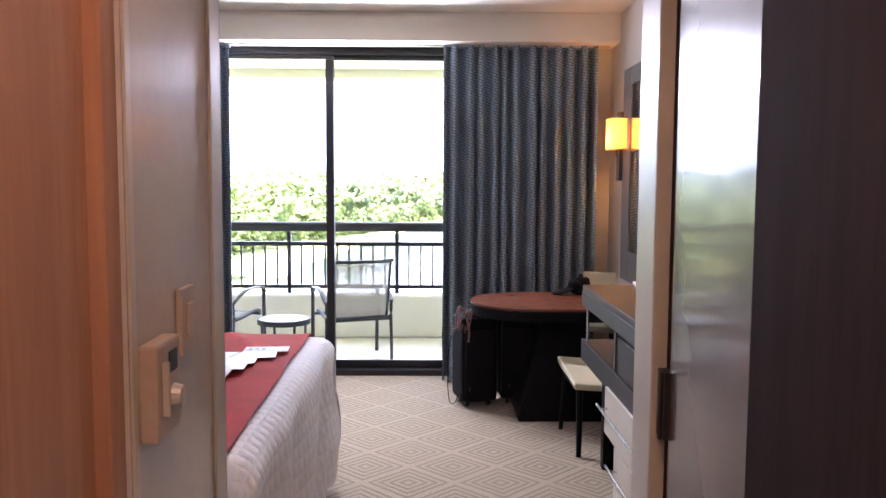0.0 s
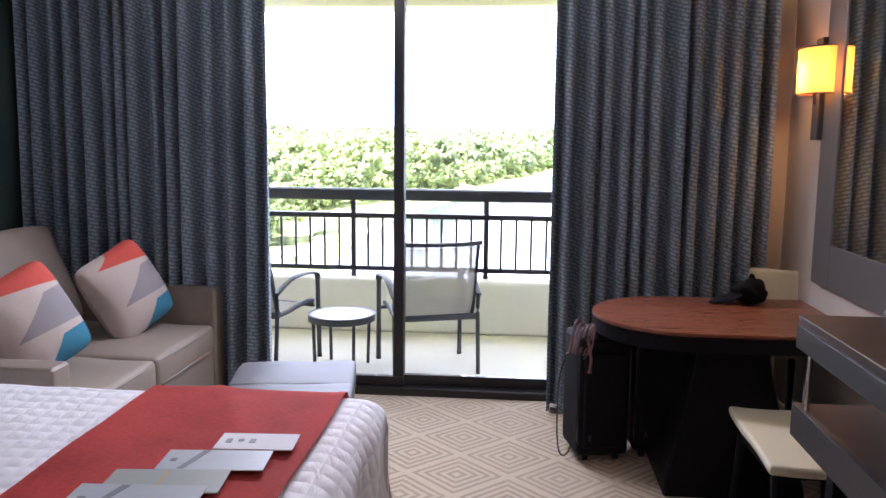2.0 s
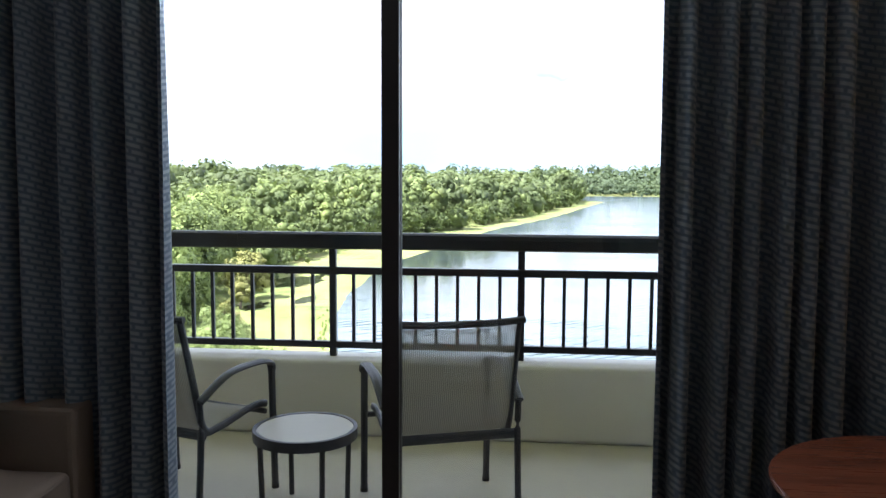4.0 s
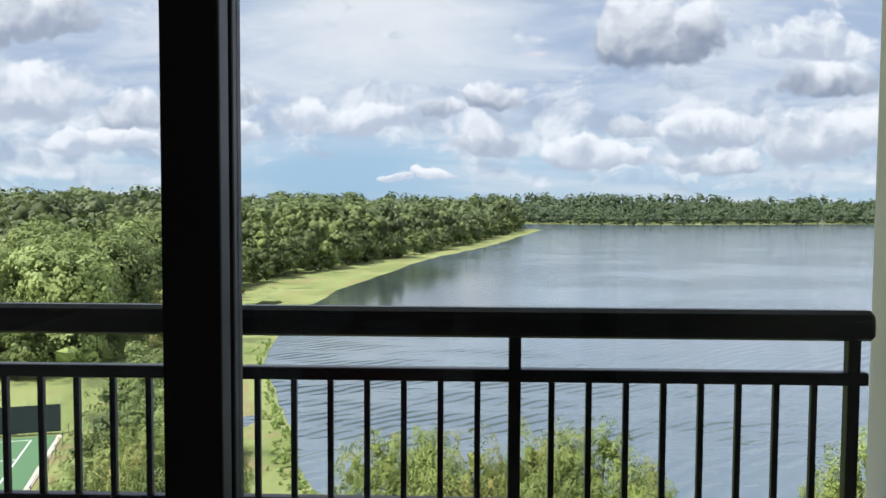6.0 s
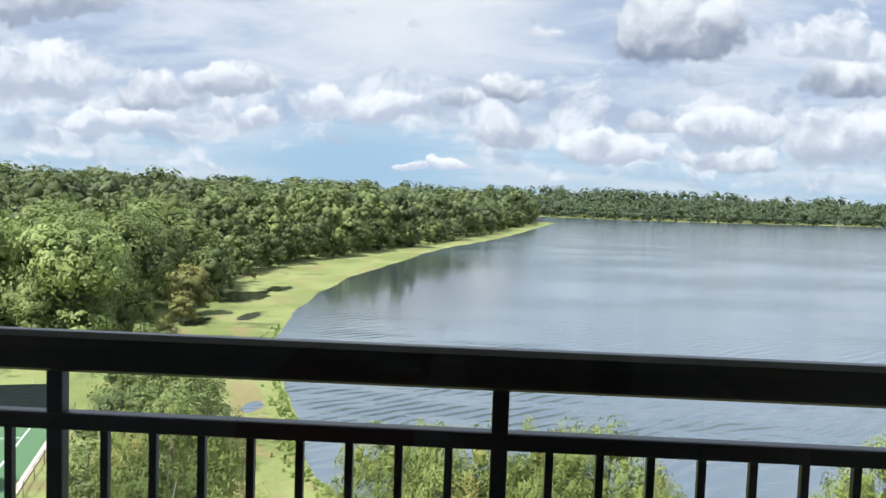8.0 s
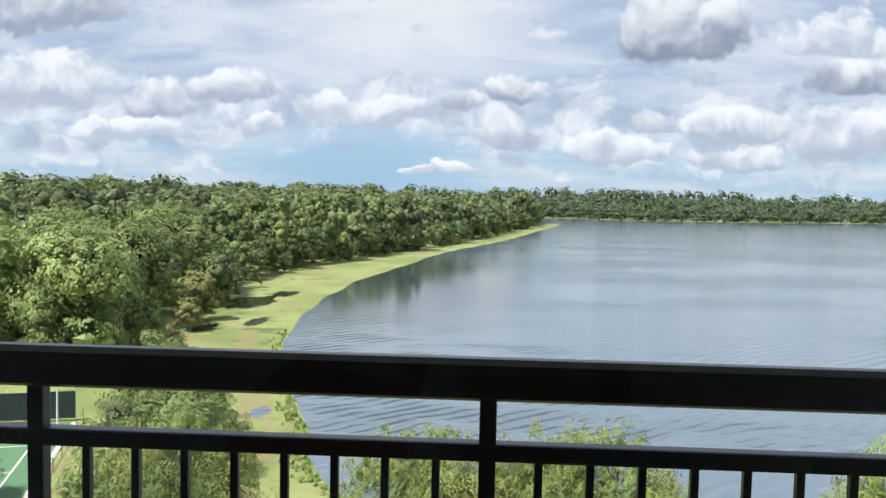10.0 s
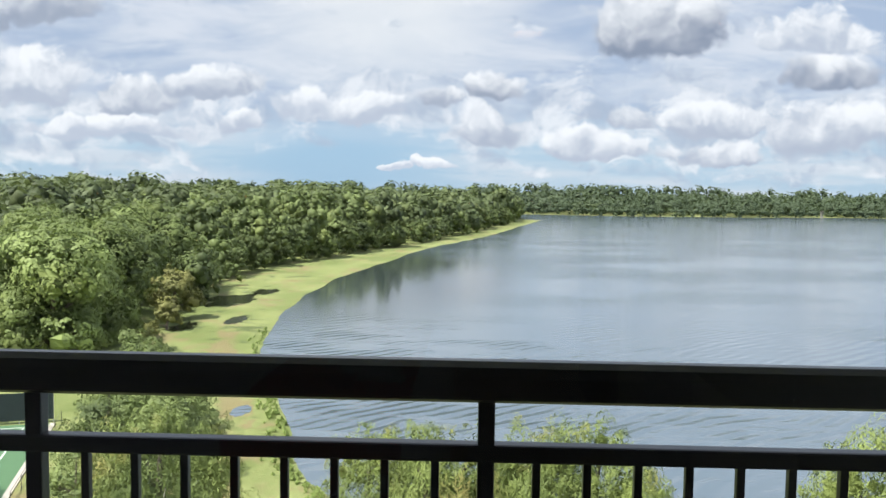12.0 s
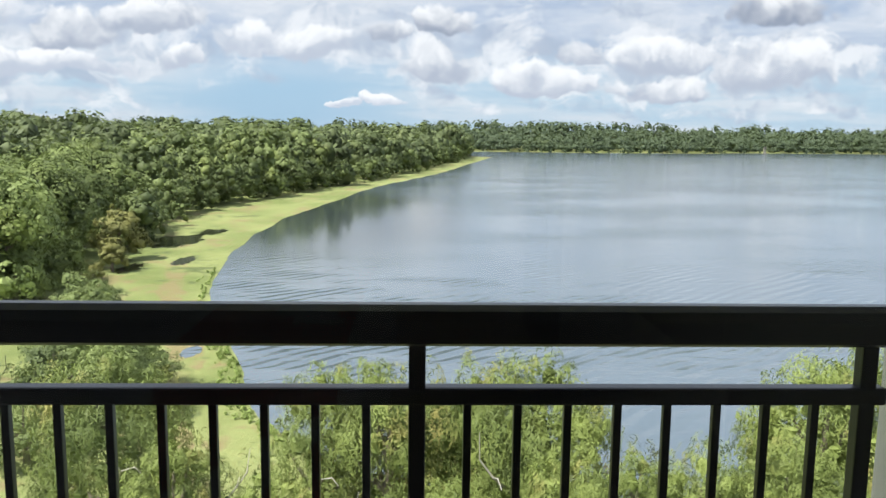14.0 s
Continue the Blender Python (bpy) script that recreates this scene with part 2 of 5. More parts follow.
def wood_material(name, dark, light, rough, along="x", scale=1.0, coat=0.0):
    m, nt = nodes_of(name)
    st = {"x": (1.5, 22, 22), "y": (22, 1.5, 22), "z": (22, 22, 1.5)}[along]
    co = vm(nt, "MULTIPLY", nd(nt, "ShaderNodeTexCoord").outputs["Object"], tuple(k * scale for k in st))
    g = fbm(nt, co, 1.0, 6.0, 0.6, 0.6)
    fine = fbm(nt, co, 6.0, 4.0)
    col = mix(nt, smooth(nt, g, 0.3, 0.7), dark, light)
    bp = nd(nt, "ShaderNodeBump", Strength=0.08, Distance=0.002, Height=fine)
    p = nd(nt, "ShaderNodeBsdfPrincipled", Base_Color=col, Roughness=smooth(nt, fine, 0.3, 0.7, rough - 0.05, rough + 0.08), Normal=bp.outputs[0], Coat_Weight=coat, Coat_Roughness=0.15)
    nd(nt, "ShaderNodeOutputMaterial", Surface=p.outputs[0])
    return m


def leaf_material(name, dark, light, warm=None):
    m, nt = nodes_of(name)
    geo = nd(nt, "ShaderNodeNewGeometry")
    rnd = geo.outputs["Random Per Island"]
    tree = nd(nt, "ShaderNodeObjectInfo").outputs["Random"]
    co = nd(nt, "ShaderNodeTexCoord").outputs["Object"]
    broad = fbm(nt, co, 0.11, 3.0)
    f = ma(nt, "ADD", ma(nt, "MULTIPLY", rnd, 0.18), ma(nt, "ADD", ma(nt, "MULTIPLY", tree, 0.25), smooth(nt, broad, 0.38, 0.62, 0.0, 0.65)))
    col = mix(nt, f, dark, light)
    kinds = fbm(nt, vm(nt, "ADD", co, (31, 17, 5)), 0.075, 2.0)
    col = mix(nt, smooth(nt, kinds, 0.50, 0.62, 0.0, 0.55), col, scaled(nt, col, 0.72))
    col = mix(nt, smooth(nt, kinds, 0.46, 0.34, 0.0, 0.45), col, vm(nt, "MULTIPLY", col, (1.15, 1.05, 0.8)))
    if warm:
        col = mix(nt, smooth(nt, fbm(nt, co, 0.25, 2.0), 0.5, 0.64), col, warm)
    d = nd(nt, "ShaderNodeBsdfPrincipled", Base_Color=col, Roughness=0.6, Specular_IOR_Level=0.25)
    t = nd(nt, "ShaderNodeBsdfTranslucent", Color=mix(nt, 0.5, col, (0.20, 0.26, 0.065)))
    mx = nd(nt, "ShaderNodeMixShader", Fac=0.24)
    nt.links.new(d.outputs[0], mx.inputs[1]), nt.links.new(t.outputs[0], mx.inputs[2])
    nd(nt, "ShaderNodeOutputMaterial", Surface=mx.outputs[0])
    return m


def calm_reflection(nt, off):
    s = nd(nt, "ShaderNodeSeparateXYZ", Vector=off)
    d = ma(nt, "SQRT", ma(nt, "ADD", ma(nt, "MULTIPLY", s.outputs[0], s.outputs[0]), ma(nt, "MULTIPLY", s.outputs[1], s.outputs[1])))
    return smooth(nt, d, 0.5, 1.15, 0.12, 1.0)


def water_material():
    m, nt = nodes_of("lake_water")
    co = nd(nt, "ShaderNodeTexCoord").outputs["Object"]
    bend = fbm(nt, vm(nt, "MULTIPLY", co, (0.03, 0.05, 1)), 1.0, 3.0)
    s = nd(nt, "ShaderNodeSeparateXYZ", Vector=co)
    phase = ma(nt, "ADD", ma(nt, "ADD", ma(nt, "MULTIPLY", s.outputs[1], 2.5), ma(nt, "MULTIPLY", s.outputs[0], -2.3)), ma(nt, "MULTIPLY", bend, 30.0))
    swell = ma(nt, "MULTIPLY", ma(nt, "SINE", phase), smooth(nt, fbm(nt, vm(nt, "MULTIPLY", co, (0.09, 0.22, 1)), 1.0, 3.0), 0.40, 0.60))
    chop = fbm(nt, vm(nt, "MULTIPLY", co, (0.16, 0.62, 1)), 1.0, 4.0, 0.55, 0.8)
    ripple = fbm(nt, vm(nt, "MULTIPLY", co, (0.9, 2.6, 1)), 1.0, 3.0, 0.6)
    gust = smooth(nt, fbm(nt, vm(nt, "MULTIPLY", co, (0.014, 0.03, 1)), 1.0, 3.0), 0.36, 0.62)
    h = ma(nt, "ADD", ma(nt, "MULTIPLY", swell, smooth(nt, s.outputs[1], 75.0, 150.0, 0.55, 0.05)), ma(nt, "ADD", ma(nt, "MULTIPLY", chop, 0.62), ma(nt, "MULTIPLY", ripple, 0.16)))
    # sheltered water under the wooded bank lies calmer
    off = vm(nt, "MULTIPLY", vm(nt, "ADD", co, (15, -200, 0)), (1 / 30, 1 / 85, 0))
    open_water = calm_reflection(nt, off)
    rough = ma(nt, "MULTIPLY", smooth(nt, gust, 0.0, 1.0, 0.17, 0.46), open_water)
    bp = nd(nt, "ShaderNodeBump", Strength=rough, Distance=0.42, Height=h)
    # base colour darkens off the wooded bank to paint in the trees' reflection
    p = nd(nt, "ShaderNodeBsdfPrincipled", Base_Color=mix(nt, open_water, (0.03, 0.042, 0.04), (0.108, 0.144, 0.17)), Roughness=0.09, IOR=1.72, Normal=bp.outputs[0])
    nd(nt, "ShaderNodeOutputMaterial", Surface=p.outputs[0])
    return m


def marsh_material(name="marsh_grass", bare=0.53):
    m, nt = nodes_of(name)
    co = nd(nt, "ShaderNodeTexCoord").outputs["Object"]
    broad = fbm(nt, co, 0.07, 5.0, 0.6, 0.5)
    patch = fbm(nt, vm(nt, "ADD", co, (40, 7, 3)), 0.16, 5.0, 0.65)
    blade = fbm(nt, co, 2.5, 5.0, 0.7)
    col = mix(nt, smooth(nt, broad, 0.38, 0.62), (0.185, 0.225, 0.062), (0.30, 0.33, 0.115))
    col = mix(nt, smooth(nt, patch, bare, bare + 0.09, 0.0, 0.75), col, (0.29, 0.205, 0.105))
    col = mix(nt, smooth(nt, patch, 0.43, 0.36, 0.0, 0.8), col, (0.075, 0.10, 0.03))
    col = mix(nt, smooth(nt, blade, 0.3, 0.8, 0.0, 0.45), col, (0.12, 0.16, 0.03))
    bp = nd(nt, "ShaderNodeBump", Strength=0.7, Distance=0.4, Height=blade)
    p = nd(nt, "ShaderNodeBsdfPrincipled", Base_Color=col, Roughness=0.9, Normal=bp.outputs[0])
    nd(nt, "ShaderNodeOutputMaterial", Surface=p.outputs[0])
    return m


def mesh_sling_material():
    m, nt = nodes_of("sling_mesh")
    uv = nd(nt, "ShaderNodeTexCoord").outputs["Object"]
    s = nd(nt, "ShaderNodeSeparateXYZ", Vector=uv)
    wx = ma(nt, "SINE", ma(nt, "MULTIPLY", s.outputs[0], 2 * math.pi / 0.008))
    f = smooth(nt, wx, -0.5, 0.6)
    tone = fbm(nt, uv, 9.0, 3.0)
    col = mix(nt, f, (0.30, 0.27, 0.22), (0.50, 0.46, 0.39))
    col = mix(nt, smooth(nt, tone, 0.4, 0.7, 0.0, 0.2), col, (0.30, 0.28, 0.25))
    p = nd(nt, "ShaderNodeBsdfPrincipled", Base_Color=col, Roughness=0.7)
    see = nd(nt, "ShaderNodeBsdfTransparent", Color=(1.0, 1.0, 1.0))
    mx = nd(nt, "ShaderNodeMixShader", Fac=0.22)
    nt.links.new(p.outputs[0], mx.inputs[1]), nt.links.new(see.outputs[0], mx.inputs[2])
    nd(nt, "ShaderNodeOutputMaterial", Surface=mx.outputs[0])
    return m


WALL = paint("beige_wall_vinyl", (0.56, 0.50, 0.42), 0.55, vary=0.05, scale=1.5, grain=90, bump=0.12)
ENTRY_WALL = paint("satin_entry_wall", (0.62, 0.575, 0.55), 0.24, vary=0.05, scale=2, grain=30, bump=0.0, rvar=0.02)
WARM_DOOR = wood_material("warm_wood_door", (0.40, 0.20, 0.12), (0.50, 0.27, 0.165), 0.4, "z")
TEAL = paint("dark_teal_wall", (0.035, 0.062, 0.058), 0.6, vary=0.08, bump=0.1)
CEILING = paint("ceiling_paint", (0.78, 0.72, 0.62), 0.8, vary=0.04, grain=150, bump=0.2)
WHITE_TRIM = paint("white_trim", (0.54, 0.50, 0.44), 0.38, vary=0.04, bump=0.01, rvar=0.03)
STUCCO = paint("cream_stucco", (0.80, 0.765, 0.69), 0.85, vary=0.07, scale=2, grain=70, bump=0.35)
BALCONY_FLOOR = paint("balcony_floor_coating", (0.60, 0.555, 0.47), 0.7, vary=0.1, scale=4, grain=120, bump=0.25)
BRONZE = paint("dark_bronze_aluminium", (0.022, 0.020, 0.020), 0.38, 0.3, vary=0.15)
RAIL = paint("dark_rail_paint", (0.014, 0.015, 0.020), 0.30, 0.0, vary=0.2, scale=6, grain=120, bump=0.01, rvar=0.03)
PATIO_METAL = paint("charcoal_powder_coat", (0.055, 0.055, 0.062), 0.42, 0.2, vary=0.15)
SLING = mesh_sling_material()
GLASS = pane_material("window_glass", (0.93, 0.96, 0.95))
CARPET = carpet_material()
CURTAIN = curtain_material()


def quilt_material():
    m, nt = nodes_of("white_quilted_cotton")
    co = nd(nt, "ShaderNodeTexCoord").outputs["Object"]
    s = nd(nt, "ShaderNodeSeparateXYZ", Vector=nd(nt, "ShaderNodeTexCoord").outputs["UV"])
    waffle = ma(nt, "MULTIPLY", ma(nt, "ABSOLUTE", ma(nt, "SINE", ma(nt, "MULTIPLY", s.outputs[0], math.pi / 0.055))), ma(nt, "ABSOLUTE", ma(nt, "SINE", ma(nt, "MULTIPLY", s.outputs[1], math.pi / 0.055))))
    broad, fine = fbm(nt, co, 4.0, 4.0), fbm(nt, co, 300.0, 3.0)
    crease = fbm(nt, vm(nt, "MULTIPLY", co, (6, 2.5, 3)), 1.0, 4.0, 0.6, 1.2)
    col = mix(nt, smooth(nt, broad, 0.35, 0.65), (0.78, 0.78, 0.80), (0.83, 0.83, 0.85))
    hgt = ma(nt, "ADD", ma(nt, "MULTIPLY", waffle, 0.5), ma(nt, "ADD", ma(nt, "MULTIPLY", fine, 0.1), ma(nt, "MULTIPLY", crease, 1.3)))
    bp = nd(nt, "ShaderNodeBump", Strength=0.55, Distance=0.012, Height=hgt)
    p = nd(nt, "ShaderNodeBsdfPrincipled", Base_Color=col, Roughness=0.85, Normal=bp.outputs[0])
    nd(nt, "ShaderNodeOutputMaterial", Surface=p.outputs[0])
    return m


SHEET = quilt_material()
RUNNER = paint("brick_red_throw", (0.42, 0.055, 0.046), 0.85, vary=0.22, scale=5, grain=70, bump=0.3, spec=0.1)
SOFA = paint("taupe_sofa_vinyl", (0.27, 0.222, 0.178), 0.56, vary=0.08, scale=5, grain=160, bump=0.25)
OTTO = paint("grey_ottoman_leather", (0.115, 0.112, 0.118), 0.5, vary=0.1, scale=5, grain=160, bump=0.25)


def patchwork_material():
    m, nt = nodes_of("patchwork_cushion_cotton")
    co = nd(nt, "ShaderNodeTexCoord").outputs["Object"]
    s = nd(nt, "ShaderNodeSeparateXYZ", Vector=co)
    u = ma(nt, "ADD", ma(nt, "MULTIPLY", s.outputs[0], 1 / 0.49), 0.5)
    v = ma(nt, "ADD", ma(nt, "MULTIPLY", s.outputs[2], 1 / 0.49), 0.5)

    def above(u0, v0, slope):
        """1 above the line through (u0, v0), 0 below it."""
        line = ma(nt, "ADD", ma(nt, "MULTIPLY", ma(nt, "SUBTRACT", u, u0), slope), v0)
        return smooth(nt, ma(nt, "SUBTRACT", v, line), -0.004, 0.004)

    def both(a, b):
        return ma(nt, "MULTIPLY", a, b)

    def under(*line):
        return ma(nt, "SUBTRACT", 1.0, above(*line))
    red = both(above(0.2, 0.85, -0.2), under(0.2, 0.85, 0.36))
    grey = both(both(above(0.2, 0.40, -0.1), under(0.2, 0.40, 0.62)), under(0.65, 0.68, -0.05))
    teal = both(under(0.6, 0.28, -0.05), under(0.3, 0.0, 0.93))
    weave, soft = fbm(nt, co, 220.0, 3.0), fbm(nt, co, 7.0, 3.0)
    col = mix(nt, red, (0.52, 0.445, 0.39), (0.60, 0.07, 0.042))
    col = mix(nt, grey, col, (0.27, 0.255, 0.265))
    col = mix(nt, teal, col, (0.012, 0.20, 0.31))
    col = mix(nt, smooth(nt, weave, 0.3, 0.8, 0.0, 0.25), col, (0.25, 0.21, 0.19))
    bp = nd(nt, "ShaderNodeBump", Strength=0.35, Distance=0.01, Height=ma(nt, "ADD", ma(nt, "MULTIPLY", weave, 0.12), soft))
    p = nd(nt, "ShaderNodeBsdfPrincipled", Base_Color=col, Roughness=0.9, Normal=bp.outputs[0])
    nd(nt, "ShaderNodeOutputMaterial", Surface=p.outputs[0])
    return m


FAINT_PRINT = paint("faded_grey_print", (0.42, 0.42, 0.40), 0.6)
CUSH = patchwork_material()
TABLE_WOOD = wood_material("cherry_table_top", (0.13, 0.038, 0.018), (0.22, 0.07, 0.032), 0.3, "x", coat=0.3)
BLACK_WOOD = paint("black_stained_wood", (0.0045, 0.0045, 0.006), 0.45, vary=0.25, scale=4, grain=30, bump=0.05, stretch=(8, 8, 0.7), spec=0.12)
DESK_TOP = paint("dark_desk_top", (0.034, 0.019, 0.015), 0.33, vary=0.12, scale=2.5, grain=9, bump=0.0, rvar=0.015)
DESK_FACE = paint("brushed_espresso_face", (0.022, 0.019, 0.019), 0.42, vary=0.06, scale=1.5, grain=9, bump=0.0, rvar=0.02)
DOOR_GLOSS = paint("glossy_espresso_door", (0.13, 0.105, 0.10), 0.26, vary=0.05, scale=1.5, grain=9, bump=0.0, rvar=0.01, coat=0.35)
DOOR_DARK = paint("dark_wood_and_gap", (0.032, 0.024, 0.026), 0.8, vary=0.2, scale=3, grain=20, bump=0.0, stretch=(6, 6, 0.5), spec=0.03)
CREAM = paint("cream_lacquer", (0.64, 0.58, 0.48), 0.35, vary=0.04)
SEAT_CREAM = paint("cream_vinyl_seat", (0.60, 0.56, 0.40), 0.45, vary=0.06, grain=180, bump=0.2)
CHROME = paint("brushed_chrome", (0.62, 0.60, 0.58), 0.22, 1.0, vary=0.05, bump=0.0, rvar=0.02)
SILVER = paint("silver_frame_lacquer", (0.19, 0.18, 0.17), 0.34, 0.5, vary=0.04, bump=0.0, rvar=0.02)
MIRROR = paint("mirror_silvering", (0.86, 0.87, 0.86), 0.02, 1.0, vary=0.0, bump=0.0)
SCREEN = paint("tv_screen_glass", (0.012, 0.013, 0.014), 0.08, vary=0.0, bump=0.0, spec=0.3, rvar=0.0)
BLACK = paint("black_nylon_fabric", (0.006, 0.006, 0.008), 0.7, spec=0.15, vary=0.2, grain=300, bump=0.3)
PLASTIC = paint("black_plastic", (0.012, 0.012, 0.013), 0.35)
PAPER = paint("white_paper", (0.66, 0.66, 0.67), 0.7, vary=0.03)
PAPER_BLUE = paint("pale_blue_paper", (0.44, 0.49, 0.52), 0.4, vary=0.05)
PAPER_SAGE = paint("sage_grey_card", (0.36, 0.40, 0.37), 0.4, vary=0.05)
PRINT = paint("grey_print_ink", (0.22, 0.24, 0.26), 0.6)
OCHRE = paint("ochre_print_ink", (0.55, 0.40, 0.16), 0.6)
BROWN_STRAP = paint("brown_leather_strap", (0.13, 0.06, 0.045), 0.6)
PINK_STRAP = paint("pink_webbing", (0.20, 0.10, 0.09), 0.7)
SWITCH = paint("ivory_switch_plastic", (0.48, 0.38, 0.31), 0.35)
BULB = glow("lamp_bulb", (1.0, 0.50, 0.16), 15.0)
LAMP_GLASS = glow("lamp_diffuser", (1.0, 0.58, 0.30), 6.0)


def shade_cloth():
    m, nt = nodes_of("amber_shade_cloth")
    weave = fbm(nt, nd(nt, "ShaderNodeTexCoord").outputs["Object"], 140.0, 3.0)
    col = mix(nt, weave, (0.75, 0.42, 0.10), (0.92, 0.58, 0.18))
    t, d = nd(nt, "ShaderNodeBsdfTranslucent", Color=col), nd(nt, "ShaderNodeBsdfDiffuse", Color=col)
    e = nd(nt, "ShaderNodeEmission", Color=(1.0, 0.56, 0.14), Strength=0.012)
    mx, ad = nd(nt, "ShaderNodeMixShader", Fac=0.4), nt.nodes.new("ShaderNodeAddShader")
    nt.links.new(t.outputs[0], mx.inputs[1]), nt.links.new(d.outputs[0], mx.inputs[2])
    nt.links.new(mx.outputs[0], ad.inputs[0]), nt.links.new(e.outputs[0], ad.inputs[1])
    nd(nt, "ShaderNodeOutputMaterial", Surface=ad.outputs[0])
    return m


SHADE_CLOTH = shade_cloth()


# ---- mesh helpers ----
def part(name, bm, material, parent=None, label="", smooth_faces=False):
    me = bpy.data.meshes.new(name)
    if smooth_faces:
        for f in bm.faces:
            f.smooth = True
    bm.to_mesh(me)
    bm.free()
    for m in (material if isinstance(material, (list, tuple)) else [material]):
        me.materials.append(m)
    ob = new(name, me)
    if parent:
        ob.parent = parent
    if label:
        ob["label"] = label
    return ob


def thing(name, at, label, category, turn=0.0, group="", kind=""):
    e = new(name)
    e.empty_display_size = 0.1
    e.matrix_world = pose(*at, 0, 0, turn)
    return tagged(e, label, category, group, kind)


def block(x0, x1, y0, y1, z0, z1, bevel=0.0, seg=2, bm=None):
    b = bmesh.new()
    bmesh.ops.create_cube(b, size=1.0, matrix=Matrix.Translation(((x0 + x1) / 2, (y0 + y1) / 2, (z0 + z1) / 2)) @ Matrix.Diagonal((x1 - x0, y1 - y0, z1 - z0, 1)))
    if bevel:
        bmesh.ops.bevel(b, geom=b.edges[:], offset=bevel, segments=seg, affect="EDGES", profile=0.6)
    return b if bm is None else join(bm, b)


def join(bm, other):
    me = bpy.data.meshes.new("tmp")
    other.to_mesh(me)
    other.free()
    bm.from_mesh(me)
    bpy.data.meshes.remove(me)
    return bm


def tube(points, r, seg=8, squash=None, caps=True):
    """A rod swept along points; r a number or one radius each; squash=(wide, high) gives an oval section."""
    bm, rings = bmesh.new(), []
    pts = [Vector(p) for p in points]
    for i, p in enumerate(pts):
        way = (pts[min(i + 1, len(pts) - 1)] - pts[max(i - 1, 0)]).normalized()
        side = way.cross(Vector((0, 0, 1)))
        side = Vector((1, 0, 0)) if side.length < 1e-3 else side.normalized()
        up = side.cross(way).normalized()
        rr = r[i] if isinstance(r, (list, tuple)) else r
        sw, sh = squash or (1, 1)
        rings.append([bm.verts.new(p + side * math.cos(a) * rr * sw + up * math.sin(a) * rr * sh) for a in (2 * math.pi * k / seg for k in range(seg))])
    for a, b in zip(rings, rings[1:]):
        for k in range(seg):
            bm.faces.new((a[k], a[(k + 1) % seg], b[(k + 1) % seg], b[k]))
    if caps:
        bm.faces.new(list(reversed(rings[0]))), bm.faces.new(rings[-1])
    bmesh.ops.recalc_face_normals(bm, faces=bm.faces[:])
    return bm


def slab(outline, z0, z1, bevel=0.0, seg=2):
    """A plate with the given plan outline."""
    bm = bmesh.new()
    f = bm.faces.new([bm.verts.new((x, y, z0)) for x, y in outline])
    r = bmesh.ops.extrude_face_region(bm, geom=[f])
    bmesh.ops.translate(bm, vec=(0, 0, z1 - z0), verts=[v for v in r["geom"] if isinstance(v, bmesh.types.BMVert)])
    bmesh.ops.recalc_face_normals(bm, faces=bm.faces[:])
    if bevel:
        bmesh.ops.bevel(bm, geom=[e for e in bm.edges if abs(e.verts[0].co.z - e.verts[1].co.z) < 1e-5], offset=bevel, segments=seg, affect="EDGES")
    return bm


def sheet_of(fn, nu, nv, thick=0.0):
    """A surface fn(u, v), u and v from 0 to 1, with its UV in metres given by fn's second answer."""
    bm = bmesh.new()
    lay = bm.loops.layers.uv.new("UVMap")
    grid, where = [], {}
    for i in range(nu + 1):
        grid.append([])
        for j in range(nv + 1):
            p, uv = fn(i / nu, j / nv)
            v = bm.verts.new(p)
            grid[-1].append(v)
            where[v] = uv
    for i in range(nu):
        for j in range(nv):
            f = bm.faces.new((grid[i][j], grid[i + 1][j], grid[i + 1][j + 1], grid[i][j + 1]))
            f.smooth = True
            for lp in f.loops:
                lp[lay].uv = where[lp.vert]
    if thick:
        bmesh.ops.solidify(bm, geom=bm.faces[:], thickness=thick)
    return bm


def rounded(w, d, h, bevel, puff=0.0, cuts=10, seg=3):
    """A soft cushion block standing on z = 0."""
    bm = block(-w / 2, w / 2, -d / 2, d / 2, 0, h, bevel, seg)
    bmesh.ops.subdivide_edges(bm, edges=[e for e in bm.edges if e.calc_length() > 0.12], cuts=cuts, use_grid_fill=True)
    for v in bm.verts:
        x, y = 2 * v.co.x / w, 2 * v.co.y / d
        if puff:
            f = max(0, 1 - x * x) * max(0, 1 - y * y)
            v.co.z += puff * f * (1 if v.co.z > h / 2 else -0.3) + 0.007 * noise.noise(v.co * 7) + 0.004 * noise.noise(Vector((v.co.x * 22, v.co.y * 5, 1)))
            v.co.x += 0.3 * puff * max(0, 1 - y * y) * x
    return bm


# ---- the room ----
def setting(name, bm, material, label="", category=""):
    return tagged(part(name, bm, material), label, category, kind="structure")


X_L, X_R, Y_END, Z_C = -2.60, 1.68, -6.9, 2.69
setting("floor", block(X_L - 0.5, X_R + 0.2, Y_END - 0.2, 0.099, -0.12, 0.0), CARPET, "beige carpet woven with concentric brown diamonds", "floor")
setting("ceiling", block(X_L - 0.6, X_R + 0.2, Y_END - 0.2, 0.1, Z_C, Z_C + 0.15), CEILING, "plain off-white painted ceiling", "ceiling")
setting("wall_west", block(X_L - 0.15, X_L, -4.44, -0.061, 0, Z_C), TEAL, "dark teal painted accent wall", "wall")
setting("wall_east", block(X_R, X_R + 0.15, Y_END, -0.061, 0, Z_C), WALL, "beige vinyl-papered wall", "wall")
setting("wall_bathroom", block(X_L - 0.15, -0.13, -4.99, -4.441, 0, Z_C), ENTRY_WALL, "satin taupe wall of the entry passage", "wall")
